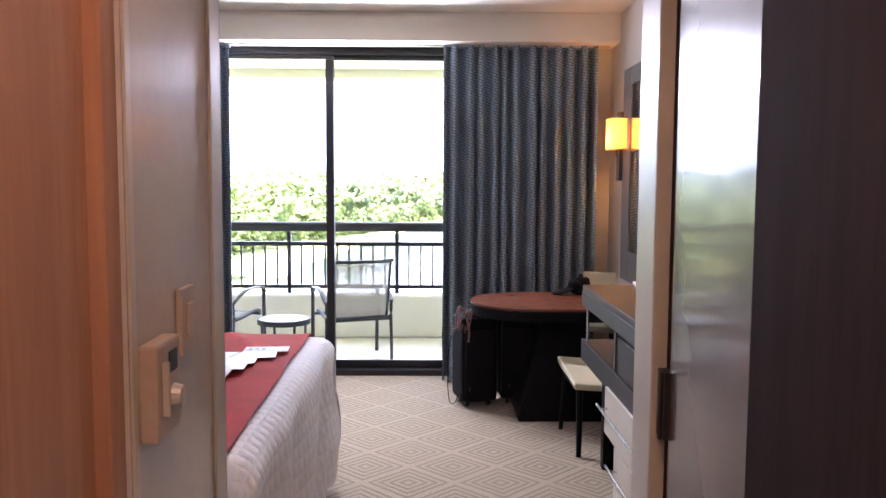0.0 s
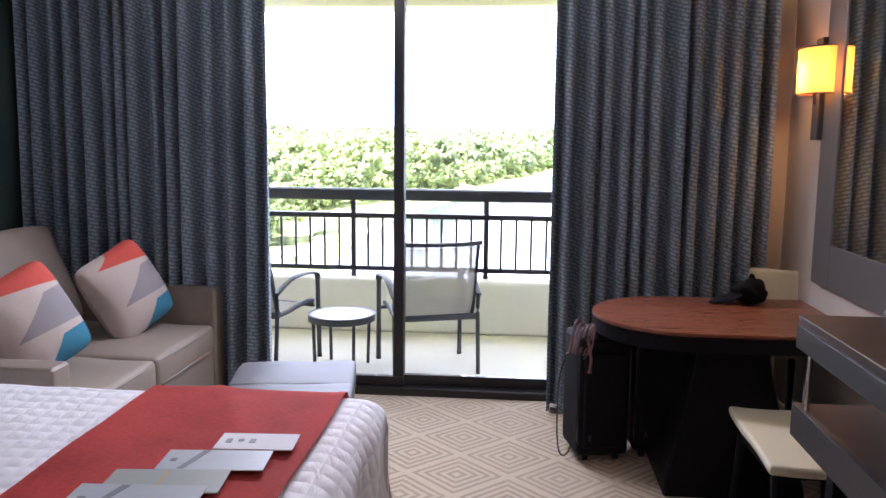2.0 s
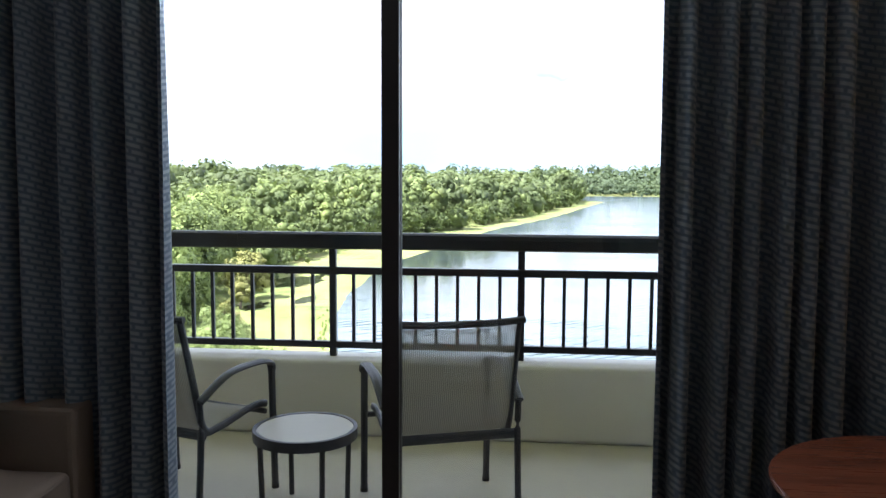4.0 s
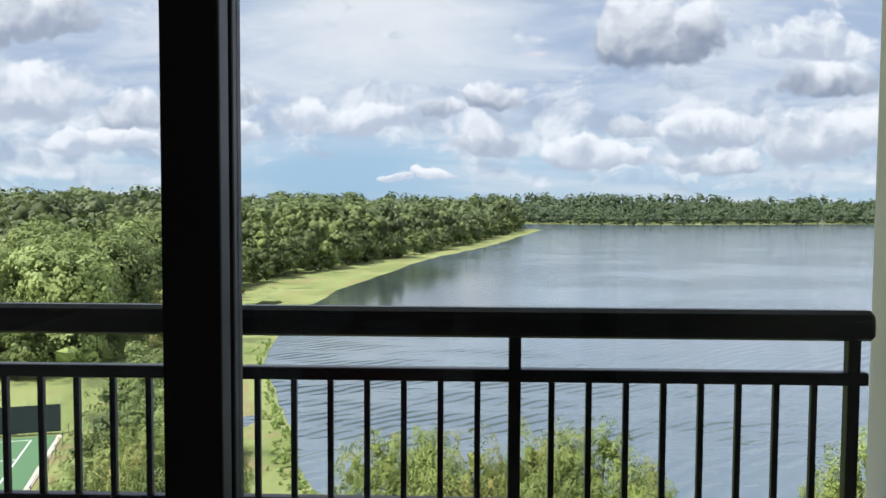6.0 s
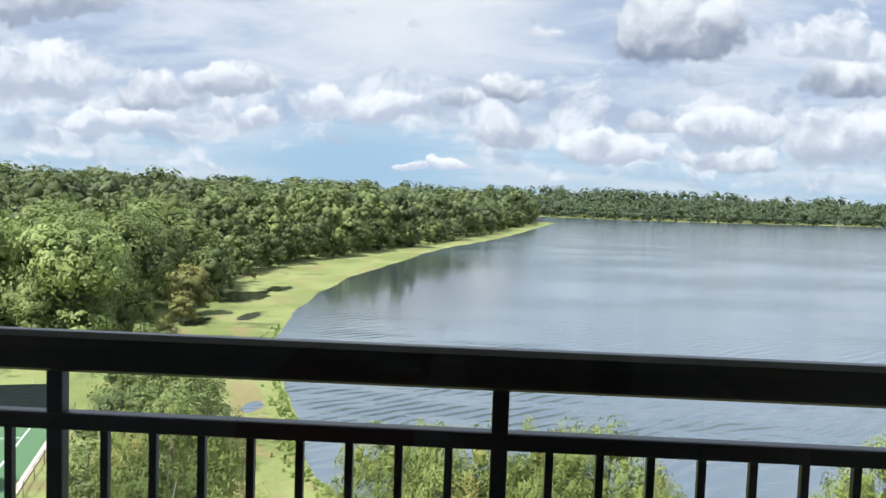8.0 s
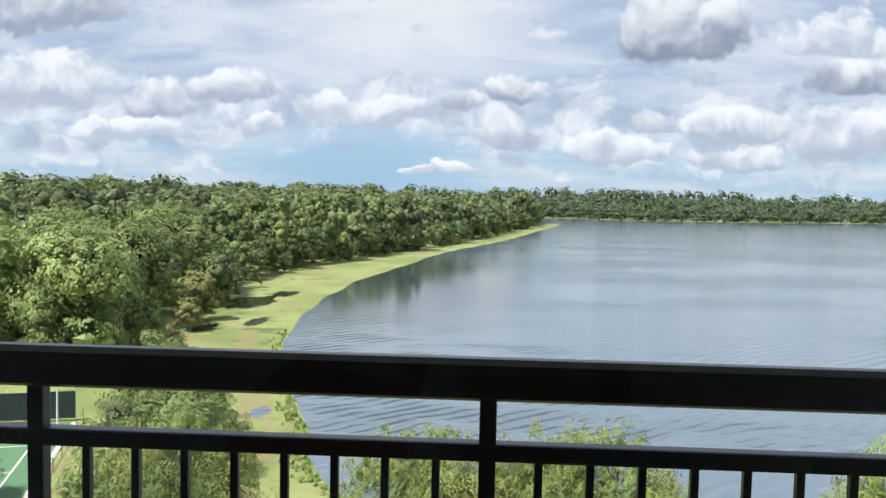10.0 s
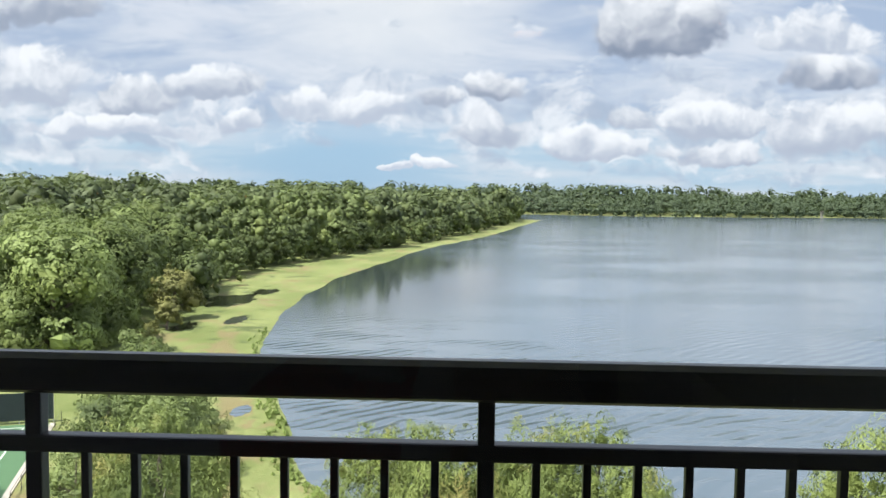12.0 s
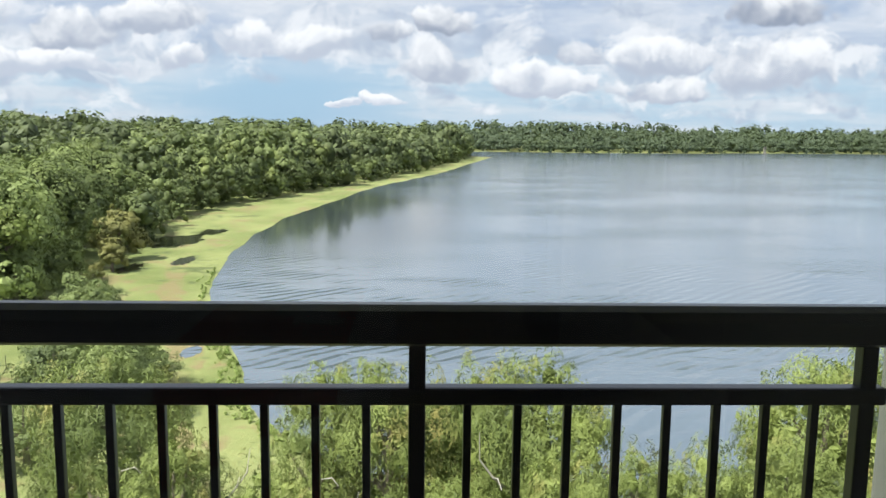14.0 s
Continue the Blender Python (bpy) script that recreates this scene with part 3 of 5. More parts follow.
setting("wall_bathroom_back", block(X_L - 0.15, -0.19, Y_END, -4.991, 0, Z_C), ENTRY_WALL, "satin taupe wall behind the passage door", "wall")
setting("wall_closet", block(0.845, X_R, -4.40, -4.24, 0, Z_C), WHITE_TRIM, "pale painted end wall of the closet", "wall")
setting("wall_closet_side", block(0.93, X_R, Y_END, -4.41, 0, Z_C), ENTRY_WALL, "plain closet wall", "wall")
setting("wall_south", block(X_L - 0.15, X_R + 0.15, Y_END - 0.15, Y_END - 0.001, 0, Z_C), ENTRY_WALL, "plain entrance end wall", "wall")
# window wall round the sliding door
DX0, DX1, DZ = -1.80, 0.96, 2.50
setting("wall_north_left", block(X_L - 0.55, DX0, -0.06, 0.10, 0.001, Z_C), WALL, "beige wall beside the sliding door", "wall")
setting("wall_north_right", block(DX1, X_R + 0.15, -0.06, 0.10, 0.001, Z_C), WALL, "beige wall beside the sliding door", "wall")
setting("wall_north_top", block(DX0, DX1, -0.06, 0.10, DZ, Z_C), WALL, "beige wall above the sliding door", "wall")
setting("soffit", block(X_L, X_R, -0.34, -0.062, 2.485, Z_C - 0.003), CEILING, "boxed painted soffit above the curtains", "soffit")
setting("baseboard", block(X_R - 0.014, X_R - 0.001, -4.238, -0.062, 0, 0.10, 0.003), WHITE_TRIM, "pale painted baseboard", "baseboard")
setting("baseboard", block(-0.129, -0.116, -4.985, -4.445, 0, 0.10, 0.003), WHITE_TRIM, "pale painted baseboard", "baseboard")

# sliding door: outer frame, two leaves, meeting stiles
door = thing("sliding_door", (0, 0, 0), "dark bronze aluminium sliding glass door to the balcony", "sliding door", kind="structure")
for nm, bb in (("head", (DX0, DX1, -0.058, 0.06, 2.425, DZ)), ("sill", (DX0, DX1, -0.085, 0.07, 0.0, 0.045)), ("jamb", (DX0, DX0 + 0.05, -0.055, 0.06, 0.046, 2.424)), ("jamb", (DX1 - 0.05, DX1, -0.055, 0.06, 0.046, 2.424))):
    part(nm, block(*bb, 0.004), BRONZE, door)
for x0, x1, y in ((DX0 + 0.051, -0.402, -0.03), (-0.462, DX1 - 0.051, 0.016)):
    leaf = part("leaf_frame", block(x0, x1, y - 0.018, y + 0.018, 0.047, 0.105, 0.003), BRONZE, door)
    part("top_rail", block(x0, x1, y - 0.018, y + 0.018, 2.395, 2.423, 0.003), BRONZE, door)
    part("stile", block(x0, x0 + 0.06, y - 0.018, y + 0.018, 0.106, 2.394, 0.004), BRONZE, door)
    part("stile", block(x1 - 0.06, x1, y - 0.018, y + 0.018, 0.106, 2.394, 0.004), BRONZE, door)
    g = part("pane", block(x0 + 0.06, x1 - 0.06, y - 0.003, y + 0.003, 0.106, 2.394), GLASS, door, "clear sliding door glass")
    g.visible_shadow = False
part("track", block(DX0 + 0.05, DX1 - 0.05, -0.008, -0.004, 0.046, 0.06), BRONZE, door)
part("track", block(DX0 + 0.05, DX1 - 0.05, 0.036, 0.040, 0.046, 0.06), BRONZE, door)
# safety notice on the glass: ring, two small figures as plain bars, lines of text as bars
note = thing("glass_sticker", (0.487, 0.012, 1.52), "small dark printed safety notice on the door glass", "sticker")
ring = bmesh.new()
for k in range(20):
    a, b = 2 * math.pi * k / 20, 2 * math.pi * (k + 1) / 20
    ring.faces.new([ring.verts.new((r * math.cos(t), 0, r * math.sin(t) + 0.01)) for r, t in ((0.011, a), (0.011, b), (0.0135, b), (0.0135, a))])
part("ring", ring, PLASTIC, note)
part("pictogram", block(-0.006, -0.002, -0.0004, 0.0004, 0.003, 0.017), PLASTIC, note)
part("pictogram", block(0.002, 0.005, -0.0004, 0.0004, 0.003, 0.013), PLASTIC, note)
for k in range(3):
    part("text_bar", block(0.017, 0.030, -0.0004, 0.0004, 0.004 + 0.005 * k, 0.0065 + 0.005 * k), PRINT, note)
for k in range(3):
    part("text_bar", block(-0.012 + 0.012 * k, -0.004 + 0.012 * k, -0.0004, 0.0004, -0.021, -0.018), FAINT_PRINT, note)

# pale strips added to brighten both edges of the passage wall
setting("pale_edge_strip", block(-0.1295, -0.122, -4.52, -4.437, 0.101, Z_C - 0.01, 0.003), WHITE_TRIM, "pale strip brightening the passage wall's edge", "trim")
setting("pale_edge_strip", block(-0.1295, -0.124, -4.988, -4.965, 0.101, Z_C - 0.01, 0.002), WHITE_TRIM, "pale strip brightening the passage wall's edge", "trim")
# passage door on the left: warm wood leaf in a pale casing
d1 = thing("door_1", (-0.19, -5.02, 0), "closed warm brown wooden door in the entry passage", "door", kind="structure")
part("leaf", block(0.002, 0.03, -0.90, -0.03, 0.01, 2.05, 0.003), WARM_DOOR, d1)
part("casing", block(0.002, 0.055, -0.029, 0.028, 0, 2.12, 0.006), WARM_DOOR, d1, "brown wooden casing")
part("casing", block(0.002, 0.045, -0.96, -0.901, 0, 2.12, 0.006), WARM_DOOR, d1)
part("casing", block(0.002, 0.045, -0.90, -0.03, 2.051, 2.12, 0.006), WARM_DOOR, d1)
part("knob", tube([(0.03, -0.83, 1.0), (0.055, -0.83, 1.0), (0.06, -0.83, 1.0), (0.085, -0.83, 1.0)], [0.01, 0.01, 0.026, 0.022], 12), CHROME, d1)
# closet front on the right: jamb, glossy folded leaf and dark leaf
d2 = thing("door_2", (0.845, -4.40, 0), "open glossy espresso closet door folded against its jamb", "door", kind="structure")
part("jamb", block(-0.012, 0.08, -0.042, -0.001, 0, 2.40, 0.006), WHITE_TRIM, d2, "pale painted jamb")
# solid dark strip fills the hinge gap; its colour stands for shade
part("gap_shade_strip", block(0.022, 0.05, -0.099, -0.043, 0, 2.40), DOOR_DARK, d2, "dark strip painting the shade beside the hinges")
part("leaf", block(0.012, 0.045, -0.56, -0.10, 0.012, 2.38, 0.003), DOOR_GLOSS, d2, "glossy brown leaf that mirrors the window")
part("leaf", block(-0.005, 0.040, -1.62, -0.575, 0.012, 2.38, 0.003), DOOR_DARK, d2, "dark wood leaf")
for z in (0.93, 1.92):
    hg = part("hinge", block(0.0, 0.021, -0.105, -0.048, z, z + 0.15, 0.002), PLASTIC, d2, "dark metal hinge")
    part("knuckle", tube([(0.0, -0.09, z), (0.0, -0.09, z + 0.15)], 0.008, 10), PLASTIC, hg)
for z in (0.95, 0.60):
    part("latch", block(0.003, 0.011, -0.60, -0.585, z, z + 0.05, 0.002), CHROME, d2)

# ---- the balcony ----
setting("balcony_floor", block(-2.9, 1.3, 0.101, 1.95, -0.20, -0.03), BALCONY_FLOOR, "cream coated balcony floor", "floor")
setting("balcony_ceiling", block(-2.9, 1.3, 0.101, 1.98, 2.55, 2.72), STUCCO, "cream painted balcony ceiling", "ceiling")
setting("balcony_beam", block(-2.9, 1.3, 1.66, 1.96, 2.47, 2.552), STUCCO, "cream edge beam over the balcony", "beam")
setting("balcony_wall_east", block(1.165, 1.36, 0.101, 1.84, -0.03, 2.56, 0.03, 3), STUCCO, "cream stucco balcony side wall", "wall")
# unseen west wall, added to keep the sun off the balcony
setting("unseen_sun_wall_west", block(-3.1, -2.85, 0.101, 1.97, -0.03, 2.56, 0.03, 3), STUCCO, "cream stucco balcony side wall", "wall")
setting("parapet", block(-2.86, 1.18, 1.57, 1.82, -0.03, 0.392, 0.035, 4), STUCCO, "low cream stucco parapet with a rounded ledge", "parapet")
setting("facade", block(-3.1, 1.33, 0.102, 1.98, -3.2, -0.21), STUCCO, "cream stucco facade below the balcony", "facade")

RY, STEP = 1.70, 1.05
rail = thing("balcony_railing", (0, RY, 0.392), "dark painted metal balcony railing on the parapet", "railing")
x0, x1, b = -2.84, 1.105, 0.392
prof = [(-0.036, 1.005), (-0.036, 1.055), (-0.030, 1.078), (-0.014, 1.090), (0.014, 1.090), (0.030, 1.078), (0.036, 1.055), (0.036, 1.005), (0.026, 0.997), (-0.026, 0.997)]
top = bmesh.new()
ends = [[top.verts.new((x, y, z - b)) for y, z in prof] for x in (x0, x1 - 0.012)]
ends.append([top.verts.new((x1, y * 0.8, (z - 1.045) * 0.8 + 1.045 - b)) for y, z in prof])
for a, c in zip(ends, ends[1:]):
    for k in range(len(prof)):
        top.faces.new((a[k], a[(k + 1) % len(prof)], c[(k + 1) % len(prof)], c[k]))
top.faces.new(ends[0]), top.faces.new(ends[-1])
bmesh.ops.recalc_face_normals(top, faces=top.faces[:])
part("top_rail", top, RAIL, rail)
part("mid_rail", block(x0, x1 - 0.01, -0.021, 0.021, 0.855 - b, 0.897 - b, 0.007), RAIL, rail)
part("bottom_rail", block(x0, x1 - 0.01, -0.019, 0.019, 0.438 - b, 0.476 - b, 0.006), RAIL, rail)
for k in range(-4, 1 + 1):
    x = STEP * k
    if x > x0:
        p = part("post", block(x - 0.0195, x + 0.0195, -0.018, 0.018, 0.0, 0.999 - b, 0.004), RAIL, rail)
picket = None
for k in range(-25, 10):
    x = STEP * k / 9
    if k % 9 and x > x0 + 0.05:
        if picket is None:
            picket = part("picket", block(-0.0095, 0.0095, -0.0095, 0.0095, 0.474 - b, 0.857 - b, 0.002), RAIL, rail)
            picket.location.x = x
        else:
            c = new("picket", picket.data)
            c.parent, c.location.x = rail, x


# ---- balcony furniture ----
def arc(points, n=6):
    """A smooth line through a few points."""
    pts = [Vector(p) for p in points]
    out = []
    for i in range(len(pts) - 1):
        a, b, c, d = pts[max(i - 1, 0)], pts[i], pts[i + 1], pts[min(i + 2, len(pts) - 1)]
        for k in range(n):
            t = k / n
            out.append(0.5 * (2 * b + (c - a) * t + (2 * a - 5 * b + 4 * c - d) * t * t + (3 * b - a - 3 * c + d) * t ** 3))
    return out + [pts[-1]]


def patio_chair(at, turn, label):
    """Faces +y; back at -y."""
    ch = thing("patio_chair", at, label, "patio chair", turn, "balcony chairs")
    for s in (-1, 1):
        side = arc([(s * 0.25, -0.30, 0.87), (s * 0.25, -0.235, 0.62), (s * 0.25, -0.175, 0.40), (s * 0.25, -0.08, 0.375), (s * 0.25, 0.15, 0.405), (s * 0.25, 0.25, 0.395)])
        part("side_rail", tube(side, 0.014, 8, (0.8, 1.25)), PATIO_METAL, ch)
        arm = arc([(s * 0.275, -0.225, 0.52), (s * 0.285, -0.06, 0.60), (s * 0.29, 0.12, 0.612), (s * 0.29, 0.225, 0.595), (s * 0.29, 0.245, 0.56)], 7)
        part("armrest", tube(arm, 0.016, 8, (1.5, 0.75)), PATIO_METAL, ch)
        lg = part("leg", tube([(s * 0.29, 0.243, 0.57), (s * 0.29, 0.25, 0.3), (s * 0.29, 0.26, 0.0)], 0.016, 8, (1.0, 1.0)), PATIO_METAL, ch)
        part("leg", tube(arc([(s * 0.275, -0.225, 0.525), (s * 0.275, -0.22, 0.36), (s * 0.275, -0.245, 0.0)]), 0.014, 8), PATIO_METAL, ch)
        part("foot_cap", tube([(s * 0.29, 0.26, 0.0), (s * 0.29, 0.26, 0.02)], 0.018, 8), PLASTIC, lg)
    part("back_bar", tube(arc([(-0.27, -0.298, 0.868), (-0.12, -0.318, 0.862), (0.12, -0.318, 0.862), (0.27, -0.298, 0.868)]), 0.015, 8), PATIO_METAL, ch)
    part("front_stretcher", tube([(-0.285, 0.20, 0.375), (0.285, 0.20, 0.375)], 0.013, 8), PATIO_METAL, ch)
    part("rear_stretcher", tube([(-0.275, -0.20, 0.375), (0.275, -0.20, 0.375)], 0.018, 8, (1, 1.2)), PATIO_METAL, ch)
    prof = arc([(0, -0.30, 0.85), (0, -0.245, 0.62), (0, -0.185, 0.42), (0, -0.08, 0.37), (0, 0.12, 0.395), (0, 0.235, 0.385)], 5)
    n = len(prof) - 1

    def sling(u, v):
        p = prof[round(v * n)]
        return (-0.243 + 0.486 * u, p.y - 0.012 * math.sin(math.pi * u), p.z - 0.008 * math.sin(math.pi * u)), (u, v)
    part("sling", sheet_of(sling, 8, n, 0.003), SLING, ch, "beige mesh sling fabric")
    return ch


patio_chair((-0.335, 0.66, -0.03), 20, "charcoal metal balcony chair with beige mesh sling, facing the lake")
patio_chair((-1.468, 0.646, -0.03), -18, "charcoal metal balcony chair with beige mesh sling")
st = thing("side_table", (-0.905, 0.58, -0.03), "small round white-topped metal balcony side table", "side table")
part("tabletop", slab([(0.205 * math.cos(a), 0.205 * math.sin(a)) for a in (2 * math.pi * k / 40 for k in range(40))], 0.345, 0.362, 0.004), WHITE_TRIM, st, "white glass tabletop")
rim = bmesh.new()
sec = [(0.206, 0.320), (0.222, 0.320), (0.222, 0.364), (0.206, 0.364)]
loops = [[rim.verts.new((r * math.cos(a), r * math.sin(a), z)) for r, z in sec] for a in (2 * math.pi * k / 40 for k in range(40))]
for k in range(40):
    for j in range(4):
        rim.faces.new((loops[k][j], loops[(k + 1) % 40][j], loops[(k + 1) % 40][(j + 1) % 4], loops[k][(j + 1) % 4]))
bmesh.ops.recalc_face_normals(rim, faces=rim.faces[:])
part("rim", rim, PATIO_METAL, st)
for k in range(4):
    a = math.radians(35 + 90 * k)
    part("leg", tube([(0.2 * math.cos(a), 0.2 * math.sin(a), 0.33), (0.19 * math.cos(a), 0.19 * math.sin(a), 0.0)], 0.012, 8), PATIO_METAL, st)


# ---- curtains ----
def curtain(x0, x1, folds, seed, label, flare=0.0):
    rg = random.Random(seed)
    c = thing("curtain", ((x0 + x1) / 2, -0.17, 0.015), label, "curtain", 0, "window curtains")
    w = x1 - x0
    knots = [0.0]
    for k in range(folds):
        knots.append(knots[-1] + 0.6 + 0.8 * rg.random())
    knots = [k / knots[-1] for k in knots]
    amps = [0.06 + 0.05 * rg.random() for k in range(folds)]

    def fn(u, v):
        k = max(i for i in range(folds) if knots[i] <= u + 1e-9)
        t = (u - knots[k]) / (knots[k + 1] - knots[k])
        z = 2.465 * v
        gather = 0.55 + 0.45 * (1 - v) ** 0.7
        x = -w / 2 + w * u + 0.018 * noise.noise((u * 5, z * 0.9, seed)) * (1 - v)
        y = -amps[k] * gather * math.cos(2 * math.pi * t) + 0.012 * noise.noise((u * 9, z * 1.3, seed + 4)) * (1 - v)
        y += flare * (1 - v) ** 2 * (1 - u if flare < 0 else u)
        x += 0.012 * math.sin(4 * math.pi * t) * gather
        return (x, y, z), (u * w * 1.9, z)
    part("drape", sheet_of(fn, folds * 12, 30), CURTAIN, c)
    part("heading_tape", block(-w / 2, w / 2, -0.012, 0.012, 2.44, 2.468, 0.003), CURTAIN, c)
    return c


curtain(-2.56, -1.135, 14, 3, "floor-length blue-grey woven curtain gathered in folds")
curtain(0.42, 1.545, 12, 8, "floor-length blue-grey woven curtain gathered in folds", -0.05)
track = thing("curtain_track", (-0.46, -0.17, 2.475), "slim pale curtain track under the soffit", "curtain track")
part("channel", block(-2.1, 2.1, -0.02, 0.02, -0.004, 0.009, 0.002), WHITE_TRIM, track)

# ---- bed ----
BX0, BX1, BY0, BY1, BZ = -2.50, -0.125, -4.18, -2.32, 0.750
bed = thing("bed", ((BX0 + BX1) / 2, (BY0 + BY1) / 2, 0), "made-up bed with a smooth white quilted duvet", "bed")
bw, bd = BX1 - BX0, BY1 - BY0
part("bed_base", block(-bw / 2 + 0.06, bw / 2 - 0.07, -bd / 2 + 0.07, bd / 2 - 0.07, 0.0, 0.34, 0.01), BLACK_WOOD, bed)


def duvet(u, v):
    """One draped sheet: flat on top, turning down over the foot end and both long sides."""
    W, D, drop, r = bw, bd, 0.62, 0.09
    a, b = (u * (W + drop)), (v * (D + 2 * drop) - drop)
    x = min(a, W - r * 0.5)
    y = min(max(b, 0.0), D)
    dx, dy = max(0.0, a - (W - r)), max(0.0, -b + r if b < r else b - D + r)

    def bend(s):
        if s <= 0:
            return 0.0, 0.0
        ang = min(s / r, math.pi / 2)
        return r * math.sin(ang) - 0.0, r * (1 - math.cos(ang)) + max(0.0, s - r * math.pi / 2)
    ox, zx = bend(dx)
    oy, zy = bend(dy)
    px = -W / 2 + min(a, W - r) + ox
    py = -D / 2 + min(max(b, r), D - r) + (-oy if b < r else oy)
    z = BZ - max(zx, zy) - 0.12 * min(zx, zy)
    low = max(zx, zy)
    fold = 0.022 * min(1, low / 0.25) * math.sin(11 * (a + b) + 3 * noise.noise((a * 2, b * 2, 1)))
    if zx >= zy:
        px += fold
    else:
        py += fold * (-1 if b < r else 1)
    top = 0.006 * noise.noise((px * 2.2, py * 2.2, 2)) + 0.004 * noise.noise((px * 9, py * 9, 5))
    quilt = 0.0025 * math.sin(px * 2 * math.pi / 0.07) * math.sin(py * 2 * math.pi / 0.07) if low == 0 else 0
    return (px, py, max(0.10, z + top + quilt)), (a, b)


part("duvet", sheet_of(duvet, 120, 130), SHEET, bed, "white quilted duvet hanging over the foot end")
part("mattress", block(-bw / 2 + 0.03, bw / 2 - 0.05, -bd / 2 + 0.05, bd / 2 - 0.05, 0.345, 0.72, 0.05, 3), SHEET, bed)
part("headboard", block(-bw / 2 - 0.09, -bw / 2 - 0.02, -bd / 2 - 0.1, bd / 2 + 0.1, 0.0, 1.15, 0.01), BLACK_WOOD, bed)

run = thing("bed_runner", (-0.51, (BY0 + BY1) / 2, BZ), "brick-red fabric runner laid across the foot of the bed", "bed runner")


def runner(u, v):
    length = bd + 0.9
    b = -0.45 + v * length
    r = 0.08
    over = max(0.0, -b + r if b < r else b - bd + r)
    ang = min(over / r, math.pi / 2)
    z = -r * (1 - math.cos(ang)) - max(0.0, over - r * math.pi / 2)
    y = -bd / 2 + min(max(b, r), bd - r) + (-1 if b < r else 1) * r * math.sin(ang)
    y += -0.014 if b < 0 else 0.014 if b > bd else 0
    skew = 0.05 * (0.5 - v)
    x = -0.285 + 0.57 * u + skew + 0.006 * noise.noise((v * 6, u, 3))
    crease = 0.009 * max(0, noise.noise((x * 3 + b, b * 3.1, 8))) + 0.006 * math.exp(-((x - 0.05 + 0.5 * (b - 1.5)) / 0.03) ** 2) * (1 if b > 1.25 else 0)
    return (x, y, z + 0.0135 + crease), (x, b)


part("cloth", sheet_of(runner, 26, 110), RUNNER, run)


def hem(start):
    def strip(u, v):
        (x, y, z), uv = runner(start + 0.035 * u, v)
        y_out = 0.002 if y > bd / 2 else -0.002 if y < -bd / 2 else 0.0
        return (x, y + y_out, z + 0.002), uv
    return strip


for start in (0.0, 0.965):
    part("hem", sheet_of(hem(start), 2, 110), RUNNER, run, "stitched red hem")

# papers fanned along the runner
PAPERS = [(-0.545, -3.345, 0.29, 0.235, 2, PAPER, "blank white letter sheet lying on the red runner"), (-0.50, -3.165, 0.26, 0.13, 4, PAPER_BLUE, "pale blue card lying under a letter sheet"),
          (-0.475, -3.07, 0.245, 0.115, 6, PAPER_SAGE, "sage grey leaflet lying on the red runner"), (-0.415, -2.945, 0.235, 0.11, 5, PAPER_BLUE, "pale blue leaflet with a dark printed band"), (-0.36, -2.82, 0.185, 0.10, 4, PAPER, "white printed ticket lying on the red runner")]
for k, (x, y, w, d, turn, m, lab) in enumerate(PAPERS):
    s = thing("leaflet", (x, y, BZ + 0.0265 + 0.0028 * (4 - k)), lab, "leaflet", turn, "papers on the bed")
    bmx = block(-w / 2, w / 2, -d / 2, d / 2, 0.0, 0.0025)
    part("sheet", bmx, m, s)
    if k == 1 or k == 3:
        part("printed_band", slab([(-w * 0.30, -d / 2 + 0.004), (-w * 0.24, -d / 2 + 0.004), (-w * 0.10, d / 2 - 0.004), (-w * 0.17, d / 2 - 0.004)], 0.0027, 0.0034), PRINT, s)
        part("emblem", block(-w * 0.42, -w * 0.36, -0.01, 0.006, 0.0027, 0.0034), PRINT, s)
    if k == 2:
        part("printed_band", block(-0.012, -0.007, -d / 2 + 0.004, d / 2 - 0.004, 0.0027, 0.0034), OCHRE, s)
    if k == 4:
        for j in range(3):
            part("printed_mark", block(-w * 0.40 + 0.028 * j, -w * 0.40 + 0.014 + 0.028 * j, -0.012 + 0.008 * (j % 2), 0.012, 0.0027, 0.0034), PRINT, s)

# ---- sofa ----
sofa = thing("sofa", (-1.995, -1.03, 0), "taupe vinyl two-seat sofa below the window curtain", "sofa")
sx = 1.13 / 2
part("base", block(-sx, sx - 0.01, -0.73, 0.73, 0.06, 0.30, 0.02), SOFA, sofa)
for s in (-1, 1):
    part("armrest", block(-sx, sx, min(s * 0.735, s * 0.865), max(s * 0.735, s * 0.865), 0.05, 0.645, 0.025, 3), SOFA, sofa)
    c = part("seat_cushion", rounded(0.78, 0.725, 0.15, 0.035, 0.025, 8), SOFA, sofa, smooth_faces=True)
    c.location = (sx - 0.395, s * 0.366, 0.295)
    for zz in (0.018, 0.135):
        part("piping", tube([(0.385, -0.33, zz), (0.397, -0.2, zz), (0.397, 0.2, zz), (0.385, 0.33, zz)], 0.005, 6), SOFA, c)
    bk = part("back_cushion", rounded(0.56, 0.72, 0.20, 0.06, 0.04, 8), SOFA, sofa, smooth_faces=True)
    bk.matrix_local = pose(-sx + 0.20, s * 0.366, 0.70, 0, 68, 0) @ Matrix.Translation((0, 0, -0.1))
    for fx in (-1, 1):
        part("foot", tube([(fx * (sx - 0.07), s * 0.78, 0), (fx * (sx - 0.07), s * 0.78, 0.06)], [0.02, 0.026], 10), BLACK_WOOD, sofa)
